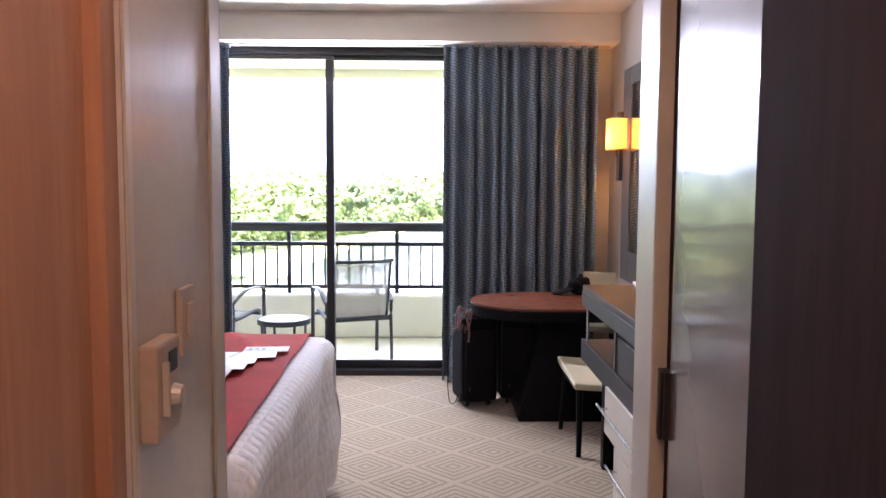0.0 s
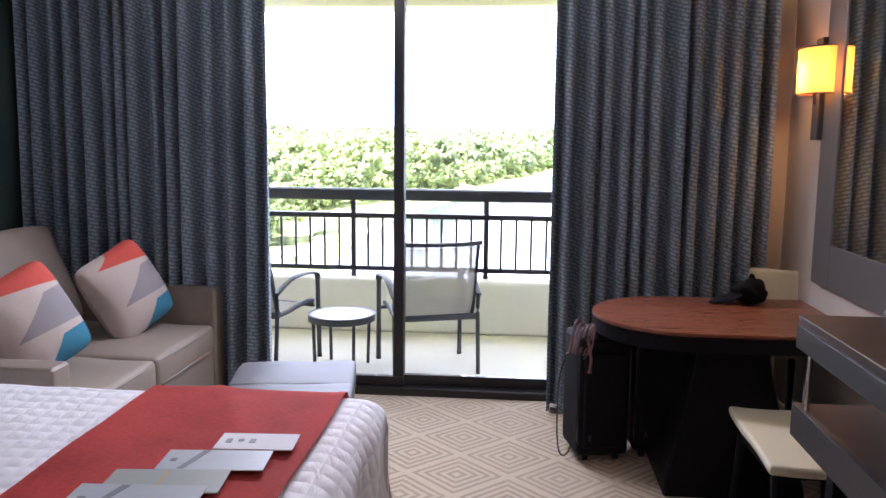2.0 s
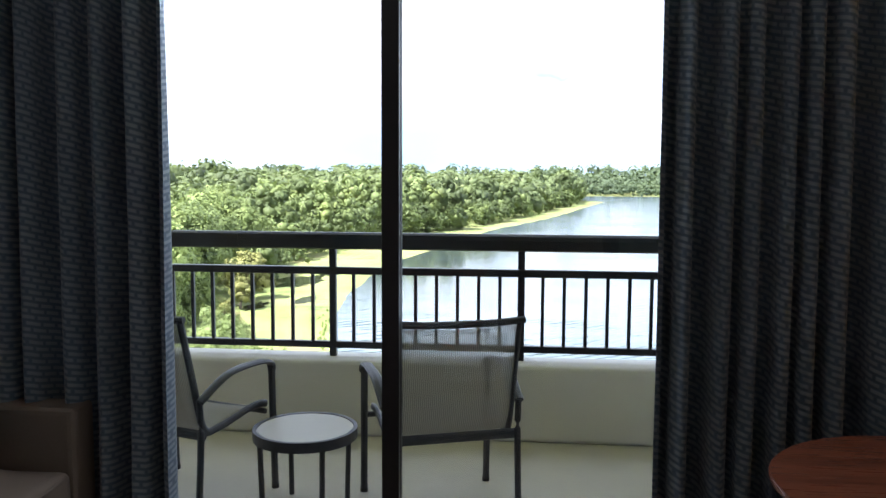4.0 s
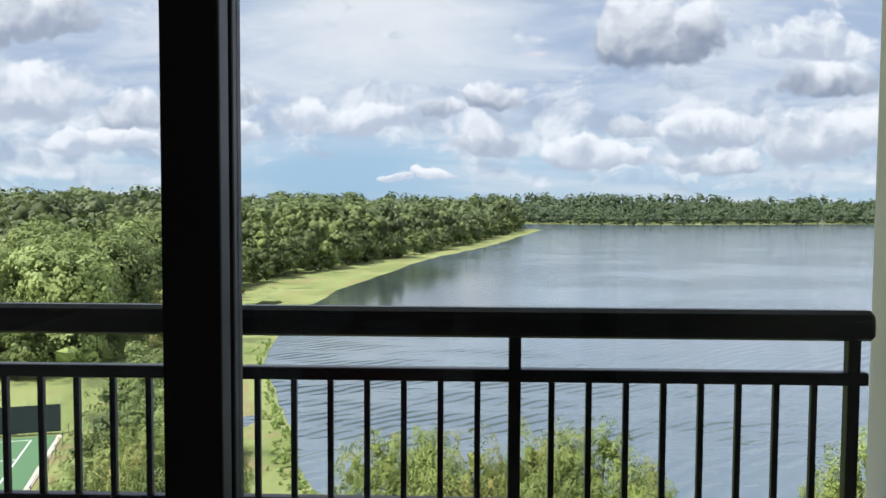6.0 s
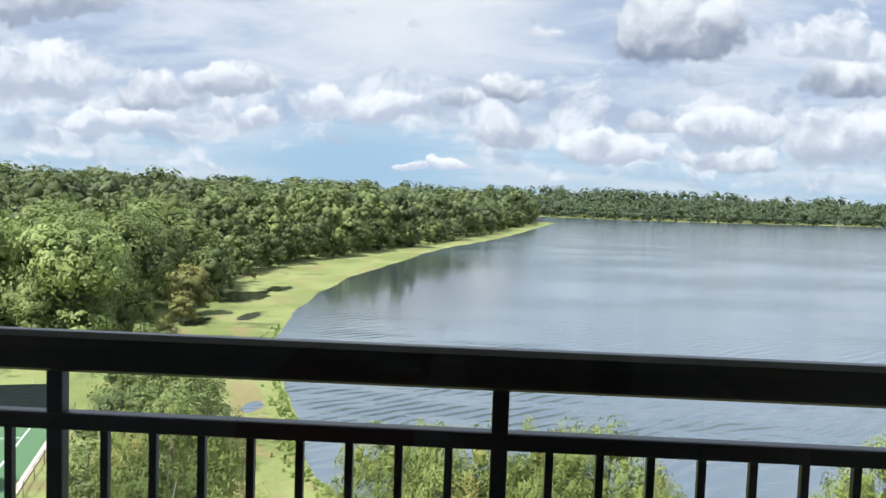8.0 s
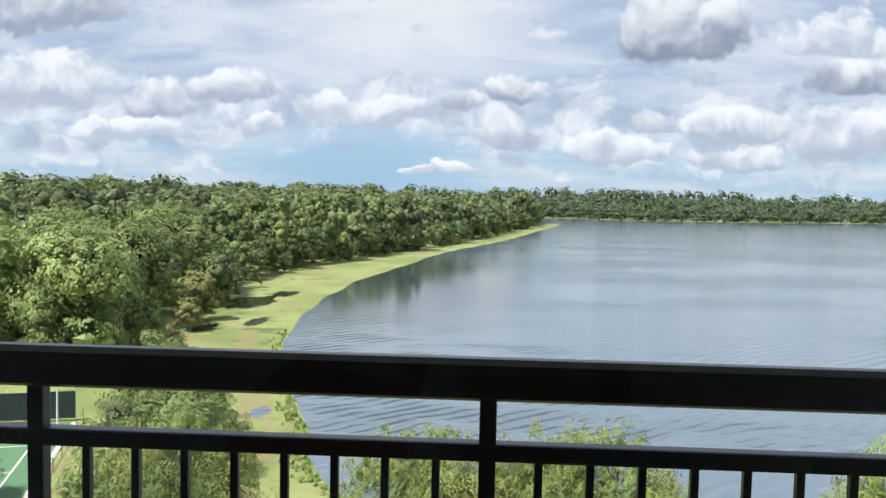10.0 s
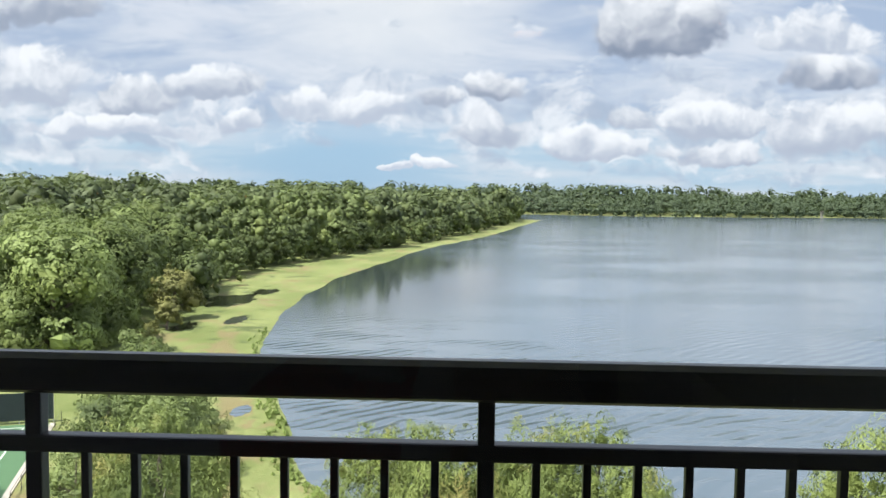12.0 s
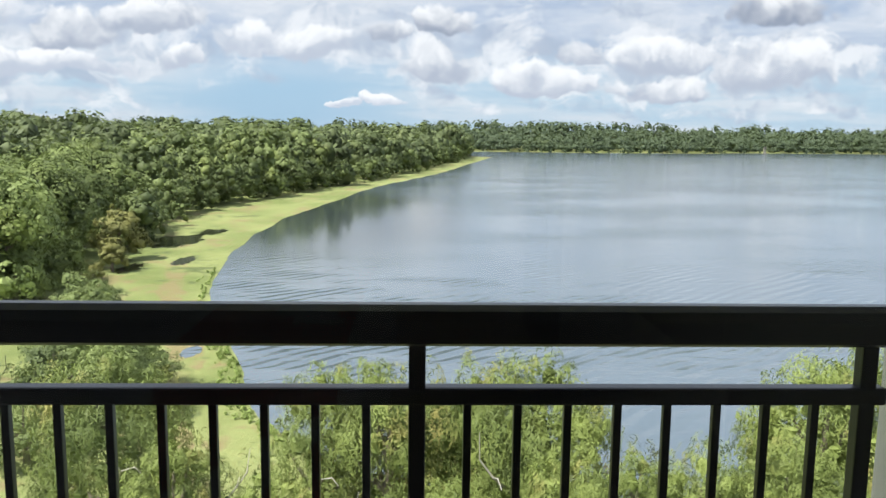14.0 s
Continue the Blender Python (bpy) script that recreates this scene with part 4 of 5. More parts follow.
part("back_frame", block(-sx, -sx + 0.12, -0.73, 0.73, 0.30, 0.86, 0.03, 3), SOFA, sofa)


def throw_pillow(at, turn, lean, roll):
    p = thing("throw_pillow", at, "square cushion with red, grey, cream and teal triangles", "cushion", turn, "sofa cushions")
    n, half = 26, 0.245
    bm = bmesh.new()

    for side in (1, -1):
        vs = {}
        for i in range(n + 1):
            for j in range(n + 1):
                a, b = 2 * i / n - 1, 2 * j / n - 1
                puff = (max(0, 1 - a * a) * max(0, 1 - b * b)) ** 0.5
                soft = 1 - 0.13 * (a * b) ** 4
                pinch = 1 - 0.08 * (1 - b * b) * abs(a)
                vs[i, j] = bm.verts.new((half * a * pinch * soft, side * (0.125 * puff + 0.003 * noise.noise((a * 3, b * 3, side))), half * b * soft * (1 - 0.08 * (1 - a * a) * abs(b))))
        for i in range(n):
            for j in range(n):
                f = bm.faces.new((vs[i, j], vs[i + 1, j], vs[i + 1, j + 1], vs[i, j + 1]))
                f.smooth = True
    bmesh.ops.remove_doubles(bm, verts=bm.verts[:], dist=0.0005)
    bmesh.ops.recalc_face_normals(bm, faces=bm.faces[:])
    c = part("cover", bm, CUSH, p)
    c.matrix_local = pose(0, 0, 0.235, lean, 0, 0) @ pose(0, 0, 0, 0, roll, 0)
    return p


throw_pillow((-1.80, -0.58, 0.44), 70, -22, -19)
throw_pillow((-1.86, -1.36, 0.44), 66, -22, -19)

ott = thing("ottoman", (-0.735, -1.24, 0), "grey leather ottoman bench with a seamed top", "ottoman", 9)
part("box", block(-0.265, 0.265, -0.36, 0.36, 0.03, 0.30, 0.02), OTTO, ott)
for y in (-0.181, 0.181):
    c = part("cushion", rounded(0.545, 0.362, 0.115, 0.016, 0.006, 6), OTTO, ott, smooth_faces=True)
    c.location = (0, y, 0.302)
for sxx in (-1, 1):
    for syy in (-1, 1):
        part("foot", tube([(sxx * 0.23, syy * 0.32, 0), (sxx * 0.23, syy * 0.32, 0.03)], 0.02, 10), BLACK_WOOD, ott)

# ---- table by the window ----
tb = thing("dining_table", (1.10, -0.88, 0), "cherry-topped rounded table on a flared black pedestal", "table")
end = [(-0.10 + 0.405 * math.cos(a), 0.405 * math.sin(a)) for a in (math.pi / 2 + math.pi * k / 28 for k in range(29))]
out = end + [(0.565, -0.405), (0.565, 0.405)]
part("tabletop", slab(out, 0.693, 0.708, 0.004), TABLE_WOOD, tb, "polished reddish-brown top")
part("apron", slab([(x * 0.994, y * 0.994) for x, y in out], 0.625, 0.6925, 0.006), BLACK_WOOD, tb)
ped = bmesh.new()
lev = [(0.03, -0.22, 0.36, 0.40), (0.06, -0.215, 0.355, 0.39), (0.25, -0.15, 0.30, 0.30), (0.45, -0.09, 0.26, 0.22), (0.614, -0.06, 0.24, 0.19)]
rings = [[ped.verts.new((x, y, z)) for x, y in ((a, -h), (b, -h), (b, h), (a, h))] for z, a, b, h in [(0.0, -0.22, 0.36, 0.40)] + lev[1:]]
for a, b in zip(rings, rings[1:]):
    for k in range(4):
        ped.faces.new((a[k], a[(k + 1) % 4], b[(k + 1) % 4], b[k]))
ped.faces.new(rings[0]), ped.faces.new(rings[-1])
bmesh.ops.recalc_face_normals(ped, faces=ped.faces[:])
bmesh.ops.bevel(ped, geom=ped.edges[:], offset=0.006, segments=2, affect="EDGES")
part("pedestal", ped, BLACK_WOOD, tb)


def suitcase(x, y, w, d, h, turn, label):
    s = thing("suitcase", (x, y, 0), label, "suitcase", turn, "luggage")
    part("shell", block(-w / 2, w / 2, -d / 2, d / 2, 0.035, h, 0.035, 4), BLACK, s)
    part("front_pocket", block(-w / 2 + 0.025, w / 2 - 0.025, -d / 2 - 0.016, -d / 2 + 0.01, 0.08, h - 0.07, 0.012, 3), BLACK, s)
    part("piping", tube([(-w / 2 + 0.02, -d / 2 + 0.012, 0.06), (-w / 2 + 0.005, -d / 2 + 0.012, 0.12), (-w / 2 + 0.005, -d / 2 + 0.012, h - 0.08), (-w / 2 + 0.03, -d / 2 + 0.012, h - 0.01), (w / 2 - 0.03, -d / 2 + 0.012, h - 0.01), (w / 2 - 0.005, -d / 2 + 0.012, h - 0.08), (w / 2 - 0.005, -d / 2 + 0.012, 0.12)], 0.006, 6), PLASTIC, s)
    part("carry_handle", tube(arc([(-0.07, 0, h - 0.005), (-0.055, 0, h + 0.025), (0.055, 0, h + 0.025), (0.07, 0, h - 0.005)], 4), 0.010, 8), PLASTIC, s)
    part("zip_pull", block(-w / 2 + 0.05, -w / 2 + 0.058, -d / 2 - 0.022, -d / 2 - 0.017, 0.12, 0.145), PLASTIC, s)
    for a in (-1, 1):
        for b in (-1, 1):
            part("wheel", tube([(a * (w / 2 - 0.05) - 0.012, b * (d / 2 - 0.05), 0.022), (a * (w / 2 - 0.05) + 0.012, b * (d / 2 - 0.05), 0.022)], 0.022, 10), PLASTIC, s)
    return s


suitcase(0.63, -0.83, 0.25, 0.26, 0.60, 13, "black fabric suitcase standing upright beside the table")
small_case = suitcase(0.945, -0.775, 0.30, 0.22, 0.605, 5, "smaller black suitcase standing under the table edge")
strap = thing("luggage_strap", (0.55, -0.88, 0.60), "brown and pink straps hung over the suitcase handle", "strap")
part("tag", block(0.155, 0.225, -0.10, -0.09, 0.555, 0.60, 0.004), SEAT_CREAM, small_case, "cream luggage tag")
part("tag_loop", tube(arc([(0.15, -0.095, 0.59), (0.155, -0.10, 0.635), (0.185, -0.10, 0.637), (0.19, -0.095, 0.595)], 4), 0.006, 6), SEAT_CREAM, small_case)
for k, (m, dx, low) in enumerate(((BROWN_STRAP, 0.0, 0.10), (BROWN_STRAP, 0.02, 0.09), (BROWN_STRAP, 0.04, 0.10), (PINK_STRAP, -0.015, 0.07), (BROWN_STRAP, 0.055, 0.12), (PINK_STRAP, 0.065, 0.09), (BROWN_STRAP, -0.03, 0.09))):
    pts = arc([(dx - 0.03 - 0.005 * k, -0.105, -low * 0.8), (dx - 0.03, -0.10, -0.06), (dx, -0.05, 0.035 + 0.006 * k), (dx + 0.05, 0.03, 0.015), (dx + 0.09, 0.02, 0.01)], 5)
    part("strap", tube(pts, 0.0042, 6, (1.4, 0.7)), m, strap)
part("tassel", tube(arc([(0.02, -0.11, 0.0), (0.035, -0.135, -0.08), (0.03, -0.135, -0.15)], 4), [0.007] * 8 + [0.011], 8), PINK_STRAP, strap)
cord = thing("lanyard_cord", (0.46, -0.83, 0.0), "thin dark cord looped down beside the suitcase", "cord")
part("loop", tube(arc([(0.05, 0.0, 0.52), (0.0, -0.02, 0.40), (-0.01, -0.03, 0.18), (0.0, -0.05, 0.03), (0.035, -0.06, 0.012), (0.06, -0.05, 0.10), (0.055, -0.02, 0.35)], 6), 0.0035, 6), PLASTIC, cord)

# chair tucked behind the table, with a black bag on the table before it
ch = thing("dining_chair", (1.56, -0.36, 0), "cream vinyl chair tucked behind the table", "chair", -24)
part("seat", rounded(0.30, 0.24, 0.05, 0.015, 0.01, 4), SEAT_CREAM, ch, smooth_faces=True).location = (0, -0.03, 0.42)
bk = part("backrest", rounded(0.27, 0.42, 0.035, 0.014, 0.012, 6), SEAT_CREAM, ch, smooth_faces=True)
bk.matrix_local = pose(0, 0.07, 0.62, 84, 0, 0)
for a in (-1, 1):
    part("leg", tube([(a * 0.12, 0.06, 0.0), (a * 0.12, 0.07, 0.43)], [0.014, 0.018], 8), BLACK_WOOD, ch)
    part("leg", tube([(a * 0.12, -0.12, 0.0), (a * 0.12, -0.11, 0.43)], [0.014, 0.018], 8), BLACK_WOOD, ch)
    part("back_post", tube([(a * 0.10, 0.075, 0.43), (a * 0.10, 0.10, 0.60)], 0.012, 8), BLACK_WOOD, ch)
bag = thing("shoulder_bag", (1.38, -0.60, 0.708), "crumpled black shoulder bag lying on the table", "bag", 15)
bb = bmesh.new()
bmesh.ops.create_icosphere(bb, subdivisions=4, radius=1.0)
for v in bb.verts:
    n = v.co.copy()
    v.co = Vector((n.x * 0.085, n.y * 0.07, n.z * 0.062 + 0.058)) * (1 + 0.22 * noise.noise(n * 1.5) + 0.04 * noise.noise(n * 4))
    v.co.z = max(0.0, v.co.z)
part("body", bb, BLACK, bag, smooth_faces=True)
part("flap", tube(arc([(-0.20, 0.02, 0.008), (-0.13, 0.02, 0.02), (-0.06, 0.01, 0.05), (0.0, 0.0, 0.10)], 5), [0.010, 0.014, 0.018, 0.022, 0.024, 0.026, 0.028, 0.03, 0.03, 0.03, 0.03, 0.03, 0.03, 0.03, 0.028, 0.022], 8, (1.8, 0.5)), BLACK, bag)
part("top_loop", tube(arc([(-0.02, 0, 0.10), (0.0, 0, 0.14), (0.02, 0.0, 0.10)], 5), 0.008, 6), BLACK, bag)

# ---- desk along the east wall ----
dk = thing("desk", (1.13, -2.02, 0), "long espresso built-in desk with an open shelf and drawers", "desk")
part("desktop", block(0.0, 0.545, -2.215, 0.0, 0.925, 0.956, 0.003), DESK_TOP, dk, "dark brown polished desktop")
part("fascia", block(-0.003, 0.02, -2.215, 0.002, 0.852, 0.924, 0.002), DESK_FACE, dk)
part("shelf", block(0.02, 0.54, -2.215, 0.0, 0.645, 0.668, 0.002), DESK_TOP, dk)
part("shelf_fascia", block(-0.003, 0.019, -2.215, 0.002, 0.565, 0.672, 0.002), DESK_FACE, dk)
part("back_panel", block(0.535, 0.546, -2.215, 0.0, 0.0, 0.924), BLACK_WOOD, dk)
part("end_panel", block(0.05, 0.534, -2.213, -2.19, 0.0, 0.924), DESK_FACE, dk)
for y in (-0.09, -0.72):
    part("chrome_post", tube([(0.012, y, 0.672), (0.012, y, 0.852)], 0.008, 10), CHROME, dk, "chrome post")
part("leg", block(0.10, 0.16, -0.11, -0.05, 0.0, 0.645, 0.003), BLACK_WOOD, dk)
for y0, y1 in ((-1.48, -0.82), (-2.18, -1.50)):
    dr = part("drawer", block(0.001, 0.50, y0, y1, 0.680, 0.835, 0.003), DESK_FACE, dk)
    part("grip", block(-0.006, 0.0, y0 + 0.02, y1 - 0.02, 0.836, 0.842), CHROME, dr)

cab = thing("drawer_cabinet", (1.115, -2.67, 0), "cream lacquered drawer cabinet with steel bar handles", "cabinet")
part("body", block(0.022, 0.46, -1.30, -0.22, 0.03, 0.555, 0.004), BLACK_WOOD, cab)
part("plinth", block(0.04, 0.44, -1.28, -0.24, 0.0, 0.03), BLACK_WOOD, cab)
for z0, z1, y1 in ((0.375, 0.582, 0.0), (0.20, 0.368, -0.2), (0.035, 0.193, -0.2)):
    d = part("drawer_front", block(0.0, 0.02, -1.28, y1, z0, z1, 0.003), CREAM, cab)
    zc = z1 - 0.085
    hd = part("handle", tube([(-0.032, y1 - 0.96, zc), (-0.032, y1 + 0.015, zc)], 0.0065, 8), CHROME, d, "brushed steel bar")
    for yy in (y1 - 0.9, y1 - 0.06):
        join_bm = tube([(0.0, yy, zc), (-0.032, yy, zc)], 0.005, 6)
        part("standoff", join_bm, CHROME, d)

stool = thing("stool", (1.315, -1.62, 0), "black wooden stool with a curved cream vinyl seat", "stool", 2)
seat = rounded(0.40, 0.50, 0.036, 0.015, 0.0, 8)
for v in seat.verts:
    v.co.z += 0.05 * (v.co.y / 0.25) * abs(v.co.y / 0.25) * 0.5 + 0.012 * (v.co.x / 0.2) ** 2
part("seat", seat, SEAT_CREAM, stool, "cream vinyl seat", True).location = (0, 0.02, 0.365)
part("seat_rail", block(-0.17, 0.17, -0.20, 0.20, 0.325, 0.363, 0.004), BLACK_WOOD, stool)
for a in (-1, 1):
    for b in (-1, 1):
        part("leg", tube([(a * 0.185, b * 0.255 - 0.05, 0.0), (a * 0.16, b * 0.19, 0.345)], [0.014, 0.021], 8), BLACK_WOOD, stool)

tv = thing("television", (1.40, -2.86, 0.956), "flat television with silver trim on the desk", "television", 0)
part("housing", block(-0.03, 0.045, -0.40, 0.40, 0.165, 0.66, 0.01), PLASTIC, tv)
part("screen", block(-0.034, -0.0305, -0.372, 0.372, 0.20, 0.635), SCREEN, tv, "dark glossy screen")
part("lower_trim", block(-0.045, 0.03, -0.40, 0.40, 0.135, 0.166, 0.006), CHROME, tv, "silver speaker trim")
part("upper_trim", block(-0.036, 0.04, -0.40, 0.40, 0.661, 0.672, 0.003), CHROME, tv)
part("neck", block(-0.02, 0.03, -0.05, 0.05, 0.02, 0.136), CHROME, tv)
part("foot", slab([(0.12 * math.cos(a) + 0.01, 0.2 * math.sin(a)) for a in (2 * math.pi * k / 32 for k in range(32))], 0.0, 0.02, 0.004), CHROME, tv)
for z in (0.30, 0.36, 0.42):
    part("button", block(-0.03, 0.0, 0.401, 0.405, z, z + 0.025, 0.001), PLASTIC, tv)
rad = thing("clock_radio", (1.42, -2.60, 0.956), "small silver clock radio with a black face", "clock radio", 8)
part("case", block(-0.04, 0.05, -0.06, 0.06, 0.0, 0.09, 0.008), CHROME, rad)
part("face", block(-0.044, -0.0405, -0.048, 0.048, 0.014, 0.076), PLASTIC, rad)
sgn = thing("wall_panel", (1.58, -2.02, 1.655), "small silver-framed dark panel on the wall", "wall panel")
part("frame", block(0.075, 0.098, -0.16, 0.16, 0.0, 0.15, 0.006), WHITE_TRIM, sgn)
part("panel", block(0.0725, 0.0755, -0.14, 0.14, 0.018, 0.132), PLASTIC, sgn)
fold = thing("folder", (1.49, -2.16, 0.956), "pale grey compendium folder lying on the desk", "folder", -10)
part("cover", block(-0.125, 0.12, -0.15, 0.15, 0.0, 0.010, 0.002), SILVER, fold)
part("page_block", block(-0.12, 0.115, -0.145, 0.145, 0.0105, 0.016), PAPER, fold)

# mirror and sconce on the east wall
mr = thing("wall_mirror", (1.68, -1.20, 0.83), "tall mirror in a broad silver frame on the wall", "mirror")
part("mirror_glass", block(-0.030, -0.026, -0.36, 0.36, 0.20, 1.30), MIRROR, mr, "silvered mirror glass")
for bx in ((-0.57, -0.36, 0.0, 1.42), (0.36, 0.57, 0.0, 1.42)):
    part("frame_stile", block(-0.036, -0.002, bx[0], bx[1], bx[2], bx[3], 0.004), SILVER, mr)
part("frame_rail", block(-0.036, -0.002, -0.359, 0.359, 0.0, 0.20, 0.004), SILVER, mr)
part("frame_rail", block(-0.036, -0.002, -0.359, 0.359, 1.30, 1.42, 0.004), SILVER, mr)
part("backing", block(-0.025, -0.003, -0.359, 0.359, 0.201, 1.299), BLACK_WOOD, mr)

sc = thing("wall_sconce", (1.68, -0.60, 1.50), "lit wall sconce with an amber half-round fabric shade", "wall lamp")
part("wall_plate", block(-0.060, -0.001, -0.045, 0.045, 0.0, 0.47, 0.006), PATIO_METAL, sc, "dark bronze wall plate")
part("arm", tube([(-0.02, 0.0, 0.17), (-0.065, 0.0, 0.17), (-0.07, 0.0, 0.22)], 0.008, 8), PATIO_METAL, sc)
sh = bmesh.new()
bow = [(-0.135 * math.sin(a) ** 0.5 if 0 < a < math.pi else 0.0, 0.155 * math.cos(a)) for a in (math.pi * k / 14 for k in range(15))]
for z0, z1 in ((0.215, 0.425),):
    rg1 = [[sh.verts.new((x - 0.003, y, z)) for x, y in bow] for z in (z0, z1)]
    for k in range(14):
        sh.faces.new((rg1[0][k], rg1[0][k + 1], rg1[1][k + 1], rg1[1][k]))
bmesh.ops.solidify(sh, geom=sh.faces[:], thickness=0.003)
lampshade = part("shade", sh, SHADE_CLOTH, sc, "glowing amber fabric shade")
part("bulb", tube([(-0.07, 0, 0.24), (-0.07, 0, 0.27), (-0.07, 0, 0.33), (-0.07, 0, 0.36)], [0.012, 0.024, 0.026, 0.008], 12), BULB, sc, "warm glowing bulb")
for z in (0.212, 0.423):
    part("shade_trim", tube([(x - 0.004, y, z) for x, y in bow], 0.004, 6), PATIO_METAL, lampshade)

# switches on the passage wall
sw = thing("light_switch", (-0.128, -4.72, 1.17), "ivory rocker switch plate on the passage wall", "light switch")
plate = part("plate", block(0.0, 0.012, -0.04, 0.04, 0.0, 0.125, 0.003), SWITCH, sw)
part("rocker", block(0.012, 0.018, -0.016, 0.016, 0.03, 0.095, 0.002), SWITCH, plate)
th = thing("thermostat", (-0.128, -4.90, 1.07), "ivory wall thermostat with a small dark display", "thermostat")
part("housing", block(0.0, 0.032, -0.06, 0.06, 0.0, 0.16, 0.006), SWITCH, th)
part("display", block(0.0325, 0.0345, -0.005, 0.035, 0.105, 0.14), PLASTIC, th, "dark display")
part("slider", block(0.0325, 0.044, -0.040, -0.032, 0.04, 0.13, 0.002), WHITE_TRIM, th)
part("dial", tube([(0.032, 0.02, 0.06), (0.048, 0.02, 0.06)], [0.022, 0.018], 14), WHITE_TRIM, th)
# ceiling lamp of the entry passage, behind the walker
cl = thing("ceiling_light", (0.36, -5.75, Z_C), "round recessed warm ceiling lamp of the entry passage", "ceiling lamp")
rim = tube([(0, 0, -0.075), (0, 0, -0.001)], 0.14, 28, caps=False)
bmesh.ops.solidify(rim, geom=rim.faces[:], thickness=0.008)
part("rim", rim, CHROME, cl)
part("diffuser", tube([(0, 0, -0.012), (0, 0, -0.002)], 0.125, 24), LAMP_GLASS, cl, "warm glowing diffuser")


# ---- the lake and its woods ----
def curve2(points, n):
    return [(p.x, p.y) for p in (Vector(q) for q in arc([(x, y, 0) for x, y in points], n))]


ground = setting("ground", block(-3500, 3500, -400, 4200, GROUND - 6, GROUND - 0.4), marsh_material(), "yellow-green marsh grass with rusty patches", "ground")
SHORE = [(420, 22), (80, 30), (30, 36), (10, 40), (-3, 47), (-9.5, 54), (-12.5, 60), (-14.6, 68), (-17, 75), (-19.5, 82), (-25.8, 100), (-29, 122), (-30.6, 148), (-30.2, 186), (-26, 220), (-19, 272), (-10, 320), (9, 390), (31, 505), (59, 655), (62, 675), (44, 715), (46, 800), (60, 868), (180, 858), (320, 896), (430, 944), (900, 990)]


def waver(p, k):
    x, y = p
    far = min(1.0, math.hypot(x, y) / 200)
    return (x + (1.2 * far + 0.3) * noise.noise((x * 0.06, y * 0.06, 3)) + 0.3 * noise.noise((x * 0.4, y * 0.4, 9)), y + (2.0 * far + 0.3) * noise.noise((x * 0.05, y * 0.05, 7)))


edge = [waver(p, k) for k, p in enumerate(curve2(SHORE, 14))]
bm = bmesh.new()
bm.faces.new([bm.verts.new((x, y, GROUND - 0.36)) for x, y in edge])
bmesh.ops.triangulate(bm, faces=bm.faces[:])
bmesh.ops.recalc_face_normals(bm, faces=bm.faces[:])
if bm.faces[0].normal.z < 0:
    bmesh.ops.reverse_faces(bm, faces=bm.faces[:])
setting("water", bm, water_material(), "grey-blue rippled lake mirroring the clouds", "lake")

LEAF = leaf_material("broadleaf_foliage", (0.065, 0.09, 0.035), (0.27, 0.335, 0.118))
# broadleaf colours darkened and greyed for the canopy rows behind
LEAF_BACK = leaf_material("darkened_back_foliage", (0.06, 0.08, 0.036), (0.18, 0.225, 0.095))
LEAF_MID = leaf_material("oak_foliage", (0.062, 0.088, 0.032), (0.36, 0.44, 0.15))
# distance haze is put into this leaf colour: greyer and low in contrast
LEAF_FAR = leaf_material("hazed_far_foliage", (0.075, 0.105, 0.062), (0.11, 0.148, 0.078))
LEAF_NEAR = leaf_material("willowy_foliage", (0.09, 0.125, 0.034), (0.35, 0.42, 0.115), (0.37, 0.30, 0.10))
LEAF_DRY = leaf_material("russet_foliage", (0.17, 0.18, 0.06), (0.40, 0.38, 0.13))
BARK = paint("grey_bark", (0.16, 0.13, 0.10), 0.9, vary=0.3, grain=12, bump=0.6)
PALE_BARK = paint("bleached_bark", (0.48, 0.44, 0.38), 0.85, vary=0.2, grain=12, bump=0.4)


